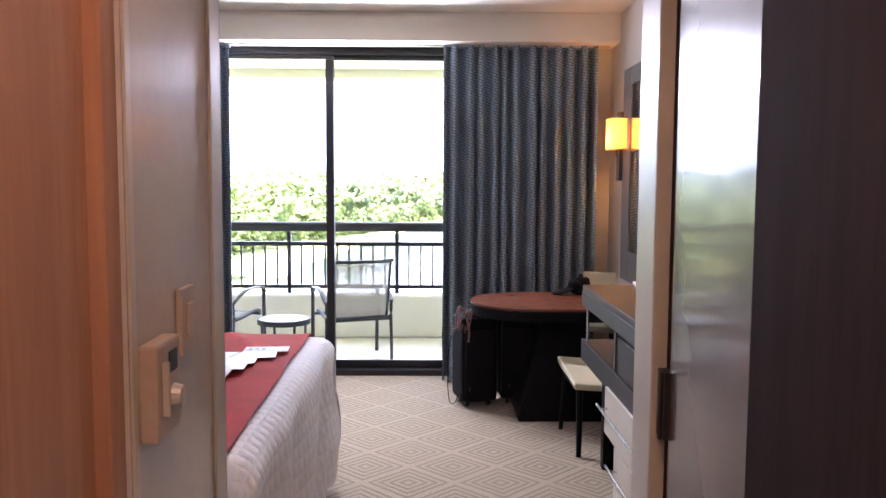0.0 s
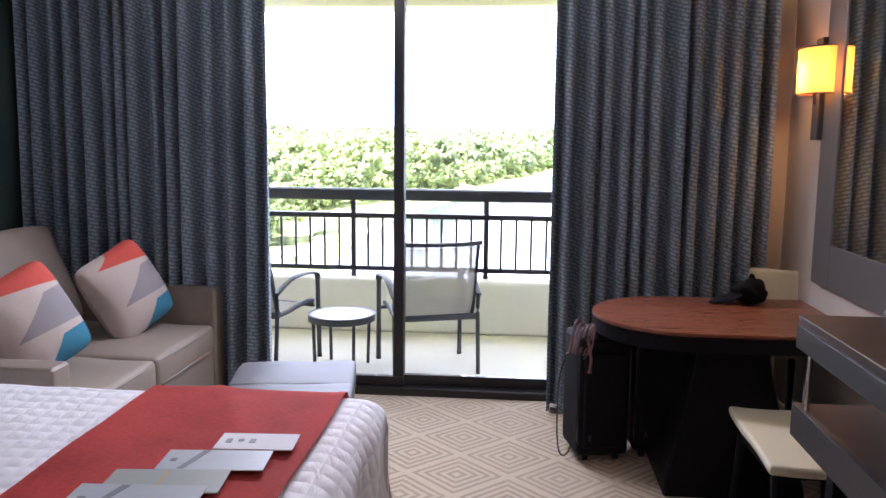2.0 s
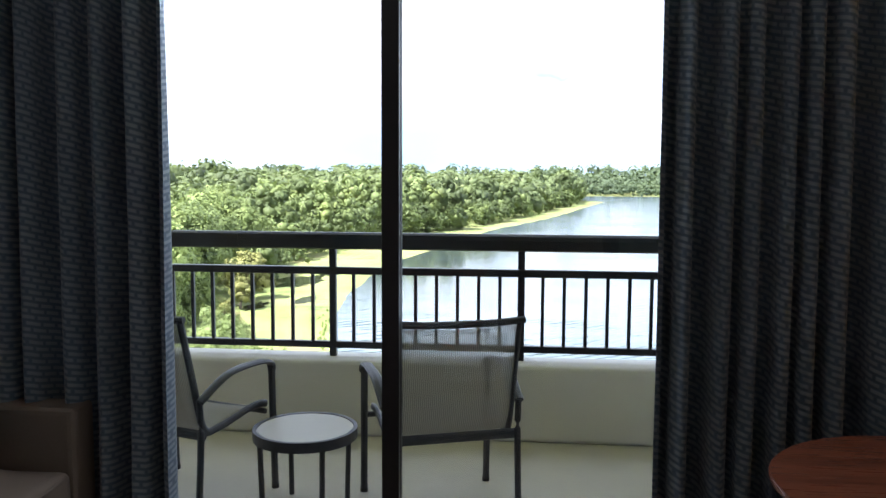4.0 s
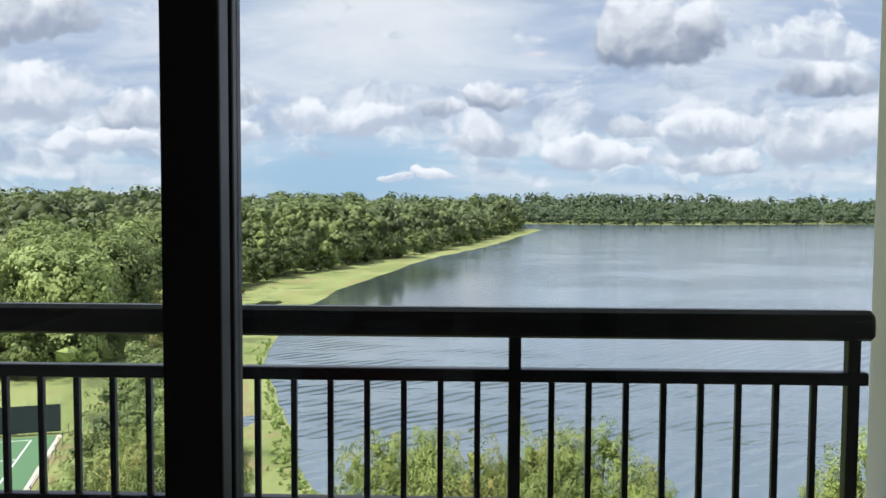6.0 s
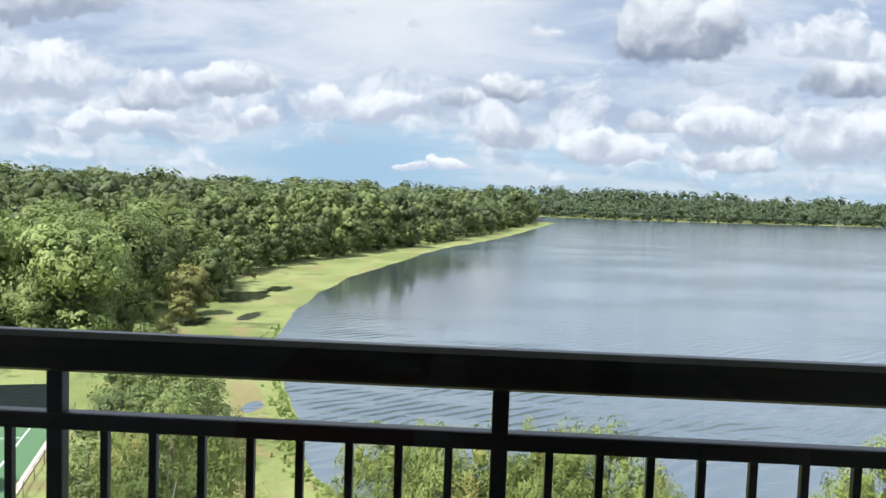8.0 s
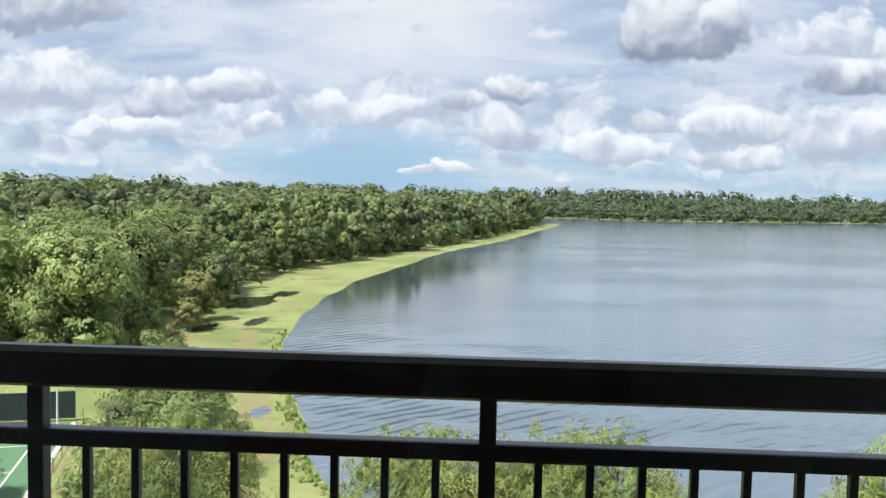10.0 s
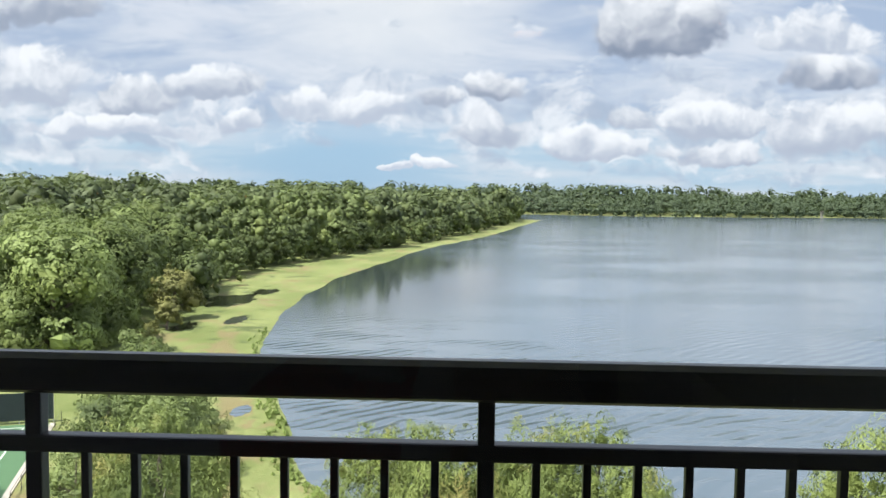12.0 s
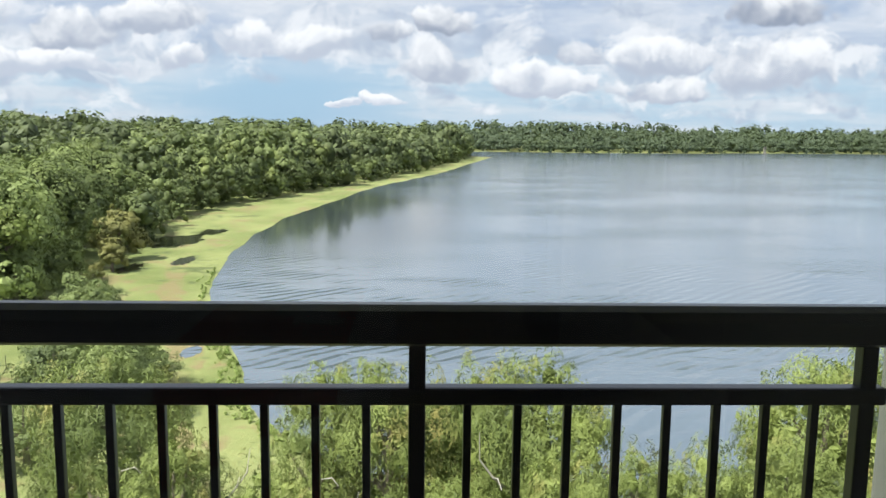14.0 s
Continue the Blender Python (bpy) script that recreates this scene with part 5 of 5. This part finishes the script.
def leaf_cloud(lobes, count, size, rg, droop=0.0, corners=4, tufts=14, slim=0.55, spread=(0.74, 0.26, 0.20, 0.22)):
    """Leaf blades on small tufts that are scattered over ellipsoid lobes (x, y, z, rx, ry, rz)."""
    lob = np.array(lobes)
    area = lob[:, 3] * lob[:, 5]
    n_tuft = max(len(lob) * tufts, 40)
    pick = rg.choice(len(lob), n_tuft, p=area / area.sum())
    d = rg.normal(size=(n_tuft, 3))
    d[:, 2] = np.abs(d[:, 2]) * np.where(rg.random(n_tuft) < 0.74, 1, -1)
    d /= np.linalg.norm(d, axis=1)[:, None]
    L = lob[pick]
    tuft_at = L[:, :3] + d * L[:, 3:6] * (spread[0] + spread[1] * rg.random((n_tuft, 1)))
    tuft_r = L[:, 3:4] * (spread[2] + spread[3] * rg.random((n_tuft, 1)))
    on = rg.integers(n_tuft, size=count)
    e = rg.normal(size=(count, 3)) + 0.55 * d[on] + np.array((0, 0, 0.35))
    e /= np.linalg.norm(e, axis=1)[:, None]
    stretch = np.array((1.0, 1.0, 1.0 if droop == 0 else 1.7))
    c = tuft_at[on] + e * tuft_r[on] * stretch * (0.55 + 0.5 * np.sqrt(rg.random((count, 1))))
    mid = lob[:, :3].mean(axis=0)
    out = c - mid
    out /= np.linalg.norm(out, axis=1)[:, None]
    n = 0.75 * e + 0.55 * d[on] + 0.65 * out + 0.18 * rg.normal(size=(count, 3))
    n /= np.linalg.norm(n, axis=1)[:, None]
    a = np.cross(n, rg.normal(size=(count, 3)))
    a /= np.linalg.norm(a, axis=1)[:, None]
    a[:, 2] -= droop
    bb = np.cross(n, a)
    s = size * (0.55 + 0.9 * rg.random((count, 1)))
    q = np.stack([c - a * s, c + bb * s * slim, c + a * s, c - bb * s * slim][:corners], 1)
    return q.reshape(-1, 3)


def core(lobes, seg=6, shrink=0.68):
    """Knobbly inner masses of twigs and leaves that fill the lobes."""
    vs, fs = [], []
    jit = random.Random(len(lobes) * 31 + seg)
    for x, y, z, rx, ry, rz in lobes:
        base = len(vs)
        for j in range(seg // 2 + 1):
            t = math.pi * j / (seg // 2)
            for k in range(seg):
                p = 2 * math.pi * k / seg + 0.5 * j + 0.4 * jit.random()
                f = shrink * (0.62 + 0.62 * jit.random())
                vs.append((x + f * rx * math.sin(t) * math.cos(p), y + f * ry * math.sin(t) * math.sin(p), z + f * rz * math.cos(t)))
        for j in range(seg // 2):
            for k in range(seg):
                fs.append((base + j * seg + k, base + (j + 1) * seg + k, base + (j + 1) * seg + (k + 1) % seg, base + j * seg + (k + 1) % seg))
    return vs, fs


def crown_mesh(name, lobes, count, size, seed, material, droop=0.0, corners=4):
    rg = np.random.default_rng(seed)
    q = leaf_cloud(lobes, count, size, rg, droop, corners, slim=0.33 if droop else 0.55)
    vs, fs = core(lobes[1:], 6, 0.34 if droop else 0.42)
    n = len(vs)
    allv = vs + [tuple(p) for p in q]
    allf = fs + [tuple(range(n + corners * i, n + corners * (i + 1))) for i in range(count)]
    me = bpy.data.meshes.new(name)
    me.from_pydata(allv, [], allf)
    me.materials.append(material)
    return me


def lobes_for(seed, h, w, n, low=0.30, clump=(0.09, 0.10), tall=0.85):
    """Boughs set over a dome: the crown is widest low down and rounded on top."""
    rg = np.random.default_rng(seed)
    out = [(0, 0, h * 0.52, w * 0.30, w * 0.30, h * 0.27)]
    for k in range(n):
        a, t = rg.random() * 2 * math.pi, rg.random()
        rim = math.sqrt(max(0.0, 1 - (max(0.0, t - 0.12) / 0.90) ** 2))
        r = w * 0.40 * rim * (0.62 + 0.38 * math.sqrt(rg.random()))
        s = w * (clump[0] + clump[1] * rg.random())
        out.append((r * math.cos(a), r * math.sin(a), h * (low + (0.90 - low) * t), s, s * (0.8 + 0.4 * rg.random()), s * tall))
    return out


def tree_kind(name, seed, h, w, n, count, size, material, label, droop=0.0, clump=(0.09, 0.10), tall=0.85, corners=4):
    lobes = lobes_for(seed, h, w, n, 0.08, clump, tall)
    tr = thing(name, (0, 0, GROUND - 0.4), label, "tree")
    rg = np.random.default_rng(seed + 99)
    trunk = tube(arc([(0, 0, 0), (0.1, 0.05, h * 0.25), (-0.1, 0.1, h * 0.5), (0, 0, h * 0.8)], 3), [w * 0.045 * (1 - 0.09 * k) for k in range(10)], 8)
    for lb in lobes[1:8]:
        z = lb[2] * 0.62
        join(trunk, tube([(0, 0, z), (lb[0] * 0.5, lb[1] * 0.5, (z + lb[2]) / 2), lb[:3]], [w * 0.02, w * 0.014, w * 0.006], 6))
    part("trunk", trunk, BARK, tr)
    if droop:
        twig = tube([(0.1, -w * 0.2, h * 0.45), (0.3, -w * 0.44, h * 0.60), (0.05, -w * 0.50, h * 0.68), (0.22, -w * 0.54, h * 0.80)], [0.05, 0.035, 0.024, 0.012], 6)
        join(twig, tube([(0.3, -w * 0.44, h * 0.60), (0.75, -w * 0.50, h * 0.63), (1.0, -w * 0.52, h * 0.60)], [0.03, 0.02, 0.01], 6))
        part("bare_branch", twig, PALE_BARK, tr, "bleached leafless branch")
    cr = new("crown", crown_mesh("crown", lobes, count, size, seed, material, droop, corners))
    cr.parent = tr
    return tr


def place(kind, spots, group):
    kind["group"] = group
    for i, (x, y, s, turn) in enumerate(spots):
        m = pose(x, y, GROUND - 0.4, 0, 0, turn)
        o = copy_thing(kind, m) if i else kind
        if not i:
            o.matrix_world = m
        o.scale = (s, s, s)


# near trees at the foot of the building
near = [tree_kind("willow_tree", 11 + k, 8.6, 7.0, 62, 40500, 0.09, LEAF_NEAR, "feathery light green tree on the lake shore below", 0.45, (0.075, 0.085), 1.1, 3) for k in range(3)]
SPOTS = [(-4.2, 36, 1.16), (-1.0, 34.5, 1.25), (1.7, 36, 1.06), (3.9, 35, 1.22), (5.5, 34.5, 1.27), (18.4, 34, 1.30), (22.5, 36, 1.3), (8.6, 30, 0.98), (11.2, 29.5, 1.0), (14.8, 30, 1.03), (-13.8, 36, 1.22), (-9.8, 32, 0.95), (-5.0, 29, 0.9), (0.8, 29, 0.9), (5.6, 29.5, 0.9), (17.0, 28, 0.85)]
for i, kind in enumerate(near):
    place(kind, [(x, y, s, 70 * j + 40 * i) for j, (x, y, s) in enumerate(SPOTS) if j % 3 == i], "shore trees below the balcony")
mid = [tree_kind("oak_tree", 31 + k, 10.5, 10.0, 34, 10800, 0.165, LEAF_MID, "broad dark green tree by the lake", 0.0, (0.12, 0.12), 0.8) for k in range(3)]
MID = [(-47.5, 97, 0.8), (-52, 93, 0.85), (-58, 90, 0.8), (-66, 88, 0.9), (-49.5, 96, 1.49), (-54, 104, 1.56), (-48.5, 107, 1.0), (-60, 94, 1.49), (-54, 117, 1.56), (-62, 112, 1.63), (-70, 104, 1.56), (-58.5, 127, 1.5), (-67, 128, 1.63), (-78, 120, 1.56), (-57, 141, 1.42), (-62, 145, 1.56), (-74, 142, 1.56), (-86, 136, 1.56), (-60, 161, 1.49), (-67, 162, 1.63), (-82, 160, 1.63), (-96, 152, 1.56), (-92, 116, 1.56), (-84, 98, 1.42)]
for i, kind in enumerate(mid):
    place(kind, [(x, y, s, 50 * j + 40 * i) for j, (x, y, s) in enumerate(MID) if j % 3 == i], "trees on the wooded bank")
shrub = [tree_kind("bushy_tree", 71 + k, 7.4, 7.0, 40, 13000, 0.09, LEAF_MID, "leafy green bushy tree at the edge of the marsh", 0.0, (0.10, 0.12), 0.85) for k in range(2)]
SHRUBS = [(-25, 56, 1.02), (-20.5, 55, 0.94), (-21.5, 62, 0.88), (-30, 74, 1.02), (-25, 66, 0.97), (-28, 69, 1.0), (-23.5, 48, 0.7), (-33.5, 50, 0.64), (-47, 112, 0.6), (-46.5, 104, 0.55), (-52, 91, 0.6), (-58, 87, 0.6), (-49, 134, 0.75)]
for i, kind in enumerate(shrub):
    place(kind, [(x, y, s, 80 * j + 30 * i) for j, (x, y, s) in enumerate(SHRUBS) if j % 2 == i], "bushy trees round the marsh")
dry = tree_kind("russet_bush", 51, 5.5, 5.5, 18, 6000, 0.14, LEAF_DRY, "yellowing bushy tree at the marsh edge")
place(dry, [(-45.8, 127, 1.6, 20), (-43.4, 117, 1.0, 90), (-42.5, 108, 0.5, 200)], "marsh bushes")

# the woods behind, as one mass of many crowns
BANK = curve2([(-42, 102), (-47, 136), (-52, 154), (-55.5, 176), (-55.5, 204), (-51, 226), (-43.5, 258), (-36, 286), (-21, 340), (-3, 414), (38, 646), (48, 760)], 10)


def woods(name, spots, count, size, label, seed, material, lobes=24, category="woods", tufts=14, clump=(0.11, 0.11), shrink=0.62, wide=11.0):
    rg = np.random.default_rng(seed)
    V, F, base = [], [], 0
    protos = []
    for k in range(5):
        lb = lobes_for(200 + k + seed, 11.5, wide, lobes, 0.10, clump)
        vs, fs = core(lb, 6, shrink)
        q = leaf_cloud(lb, count, size, np.random.default_rng(k + seed), tufts=tufts)
        n = len(vs)
        protos.append((np.vstack([np.array(vs), q]), np.vstack([np.array(fs), n + np.arange(4 * count).reshape(-1, 4)])))
    for x, y, s in spots:
        v, f = protos[rg.integers(5)]
        a = rg.random() * 6.28
        c, d = math.cos(a), math.sin(a)
        w = np.stack([v[:, 0] * c - v[:, 1] * d, v[:, 0] * d + v[:, 1] * c, v[:, 2]], 1) * s
        V.append(w + np.array([x, y, GROUND - 0.6]))
        F.append(f + base)
        base += len(v)
    me = bpy.data.meshes.new(name)
    V, F = np.vstack(V), np.vstack(F)
    me.vertices.add(len(V)), me.loops.add(F.size), me.polygons.add(len(F))
    me.vertices.foreach_set("co", V.astype(np.float32).ravel())
    me.loops.foreach_set("vertex_index", F.astype(np.int32).ravel())
    me.polygons.foreach_set("loop_start", np.arange(0, F.size, 4, dtype=np.int32))
    me.update(calc_edges=True)
    me.materials.append(material)
    return tagged(new(name, me), label, category, kind="stuff")


def bank_x(y):
    for (xa, ya), (xb, yb) in zip(BANK, BANK[1:]):
        if ya <= y <= yb:
            return xa + (xb - xa) * (y - ya) / (yb - ya)
    return BANK[-1][0] if y > 500 else BANK[0][0]


rg = np.random.default_rng(8)
spots = []
y = 168.0
while y < 760:
    gap = 7.5 + y / 60
    x = bank_x(y) - gap * 0.55
    depth_here = min(640, 0.72 * y + 40)
    while x > bank_x(y) - depth_here:
        back = bank_x(y) - x
        spots.append((x + rg.normal() * gap * 0.25, y + rg.normal() * gap * 0.3, (1.05 + 0.58 * rg.random()) * (1.0 + min(1.0, back / 260) * 0.35 + y / 1500)))
        x -= gap * (0.85 + back / 300)
    y += gap * 0.95
front = [s for s in spots if s[1] < 300 and s[0] > bank_x(s[1]) - 30]
middle = [s for s in spots if s not in front and s[1] < 330 and s[0] > -200]
back_rows = [s for s in spots if s not in front and s not in middle]
woods("far_woods", front, 820, 0.36, "dense green woods along the lake bank", 1, LEAF, 20)
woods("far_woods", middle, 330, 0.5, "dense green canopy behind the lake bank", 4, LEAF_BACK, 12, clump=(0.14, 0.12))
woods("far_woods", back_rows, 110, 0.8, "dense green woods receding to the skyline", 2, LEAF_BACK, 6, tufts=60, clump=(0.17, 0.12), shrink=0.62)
fringe = []
for (xa, ya), (xb, yb) in zip(BANK, BANK[1:]):
    if ya < 140:
        continue
    for k in range(int(math.hypot(xb - xa, yb - ya) / (2.6 + ya / 160)) + 1):
        t = rg.random()
        fringe.append((xa + (xb - xa) * t + rg.normal() * 1.6 + 0.5, ya + (yb - ya) * t, (0.30 + 0.38 * rg.random() ** 2) * (1 + ya / 500)))
woods("far_woods", fringe, 290, 0.42, "low green scrub fringing the woods", 5, LEAF, 8, clump=(0.14, 0.12), shrink=0.6)
spots = []


def far_shore(x):
    line = [(-2000, 868), (60, 868), (180, 860), (320, 896), (430, 944), (900, 990), (3000, 1100)]
    for (xa, ya), (xb, yb) in zip(line, line[1:]):
        if x <= xb:
            return ya + (yb - ya) * (x - xa) / (xb - xa)


for row in range(6):
    x = -900.0
    while x < 1100:
        y0 = far_shore(x) + 4 + row * 40
        if (x > 45 or row > 0) and (row > 1 or abs(x - 412) > 9):
            spots.append((x + rg.normal() * 4, y0 + rg.normal() * 7, ((1.3 + 0.34 * row) if row else 1.05) * (0.92 + 0.16 * rg.random())))
        x += (5.2 if row < 2 else 4.5 + row * 2)
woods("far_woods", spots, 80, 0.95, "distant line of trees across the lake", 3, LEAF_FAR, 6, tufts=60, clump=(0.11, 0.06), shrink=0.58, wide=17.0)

# muddy track through the marsh, a puddle on it, and reeds at the water's edge
MUD = marsh_material("muddy_marsh", 0.41)
TRACK = curve2([(-36, 126), (-33, 112), (-29.5, 99), (-25, 86), (-20.8, 74), (-18.6, 62), (-16, 52), (-12.5, 43), (-6, 36)], 12)
bm = bmesh.new()
rows = []
for k, (x, y) in enumerate(TRACK):
    half = 1.7 + 1.3 * noise.noise((k * 0.21, 2.0, 0)) + 0.5 * noise.noise((k * 0.9, 5.0, 0))
    mid_x = x + 0.8 * noise.noise((k * 0.17, 9.0, 0))
    rows.append((bm.verts.new((mid_x - half, y, GROUND - 0.385)), bm.verts.new((mid_x + half * (0.8 + 0.4 * noise.noise((k * 0.5, 1.0, 0))), y, GROUND - 0.385))))
for (a, b), (c, d) in zip(rows, rows[1:]):
    bm.faces.new((c, d, b, a))
setting("track", bm, MUD, "muddy brown track worn through the marsh grass", "path")
bm = bmesh.new()
bm.faces.new([bm.verts.new((-20.6 + (0.9 + 0.3 * noise.noise((k * 0.8, 4, 0))) * math.cos(k * math.pi / 12), 74 + (2.0 + 0.6 * noise.noise((k * 0.8, 8, 0))) * math.sin(k * math.pi / 12), GROUND - 0.375)) for k in range(24)])
POOL_SHADOW = paint("dark_pool_and_shadow", (0.022, 0.024, 0.014), 0.12, vary=0.4, scale=0.4, grain=2, bump=0.05)
setting("puddle", bm, water_material(), "shallow puddle on the muddy track", "puddle")
# dark patches that paint in bush shadows as well as marsh pools
for patch_x, patch_y, wide, deep in ((-43.5, 150, 4.2, 9.0), (-42.0, 120, 1.6, 4.0), (-36.0, 127, 1.5, 4.5), (-40.5, 164, 2.4, 4.5)):
    bm = bmesh.new()
    ring = [(k * math.pi / 20, 1 + 0.55 * noise.noise((k * 0.55, patch_x, patch_y)) + 0.25 * noise.noise((k * 1.7, patch_x, 3))) for k in range(40)]
    bm.faces.new([bm.verts.new((patch_x + wide * q * math.cos(a), patch_y + deep * q * math.sin(a), GROUND - 0.376)) for a, q in ring])
    setting("puddle", bm, POOL_SHADOW, "dark marsh patch painting in bush shadow and pool", "puddle")
REED = leaf_material("reed_blades", (0.22, 0.31, 0.07), (0.42, 0.53, 0.16))
reeds = []
for (xa, ya), (xb, yb) in zip(edge, edge[1:]):
    if 44 < ya < 118:
        for k in range(2):
            t = rg.random()
            reeds.append((xa + (xb - xa) * t - 0.3 - abs(rg.normal()) * 0.9, ya + (yb - ya) * t, 0.035 + 0.035 * rg.random()))
woods("reeds", reeds, 60, 0.9, "bright green reeds along the marshy water edge", 6, REED, 6, "reeds")

# ---- tennis court, its screen and lamp posts, and small things on the shore ----
COURT = paint("green_court_coating", (0.085, 0.175, 0.08), 0.8, vary=0.08, scale=0.4, grain=6, bump=0.1)
LINE = paint("white_line_paint", (0.75, 0.76, 0.72), 0.8)
SCREEN_CLOTH = paint("dark_windscreen_mesh", (0.02, 0.032, 0.032), 0.9, vary=0.15, scale=0.8, grain=8)
GALV = paint("white_lamp_post", (0.70, 0.70, 0.68), 0.5)
SAND = paint("bare_sandy_soil", (0.42, 0.23, 0.12), 0.95, vary=0.2, scale=0.2, grain=3, bump=0.3)
CONCRETE = paint("pale_concrete_path", (0.50, 0.45, 0.38), 0.9, vary=0.1, scale=0.5, grain=5)
COURT_TURN = 18
court = thing("tennis_court", (-38.7, 58.1, GROUND - 0.4), "green coated tennis court with white lines", "tennis court", COURT_TURN)
part("surface", block(-6.0, 6.0, -11, 9, 0.0, 0.06), COURT, court)
for x in (-4.1, 4.1):
    part("line", block(x - 0.06, x + 0.06, -10, 8, 0.061, 0.066), LINE, court)
for y in (-4.0, 2.4, 8.0):
    part("line", block(-4.0, 4.0, y - 0.06, y + 0.06, 0.061, 0.066), LINE, court)
part("line", block(-0.06, 0.06, -3.9, 2.3, 0.061, 0.066), LINE, court)
part("kerb", block(6.01, 6.45, -11, 9, 0.0, 0.08), CONCRETE, court)
fn = thing("court_fence", (-38.7, 58.1, GROUND - 0.4), "chain fence with a dark windscreen behind the court", "fence", COURT_TURN)
part("windscreen", block(-7.5, 6.2, 9.45, 9.5, 0.3, 2.7), SCREEN_CLOTH, fn, "dark green windscreen cloth")
for k in range(6):
    part("post", tube([(-7.5 + 2.74 * k, 9.55, 0), (-7.5 + 2.74 * k, 9.55, 3.0)], 0.04, 8), GALV, fn)
for z in (1.1, 0.1):
    part("wire", tube([(6.95, -11, z), (6.95, 9, z)], 0.02, 6), PATIO_METAL, fn)
for k in range(7):
    part("post", tube([(6.95, -11 + 3.3 * k, 0), (6.95, -11 + 3.3 * k, 1.15)], 0.025, 6), PATIO_METAL, fn)


def lamp_post(x, y, h, label):
    lp = thing("street_lamp", (x, y, GROUND - 0.4), label, "street lamp", 0, "court lamps")
    part("pole", tube([(0, 0, 0), (0, 0, h)], [0.09, 0.06], 10), GALV, lp)
    part("arm", tube(arc([(0, 0, h - 0.05), (0.25, 0, h + 0.1), (0.6, 0, h + 0.1)], 4), 0.04, 8), GALV, lp)
    part("lamp_head", block(0.3, 1.0, -0.2, 0.2, h, h + 0.22, 0.06, 3), GALV, lp, "white lamp head")
    return lp


lamp_post(-35.2, 65.0, 6.2, "white lamp post beside the tennis court")
lamp_post(-43.5, 66.5, 5.6, "white lamp post beside the tennis court")

# far white lodge on the opposite shore
GREY_BOARD = paint("weathered_grey_boards", (0.24, 0.23, 0.21), 0.9, vary=0.2, scale=0.5, grain=5)
lodge = thing("lake_lodge", (412, 952, GROUND - 0.4), "small weathered grey building on the far lake shore", "house")
part("wall", block(-1.3, 1.3, -1.3, 1.3, 0, 7.0, 0.1), GREY_BOARD, lodge)
part("roof", slab([(-1.7, -1.7), (1.7, -1.7), (1.7, 1.7), (-1.7, 1.7)], 7.01, 7.6, 0.2), GREY_BOARD, lodge)
for x in (-0.65, 0.65):
    part("window", block(x - 0.35, x + 0.35, -1.36, -1.28, 4.5, 6.8), PLASTIC, lodge)
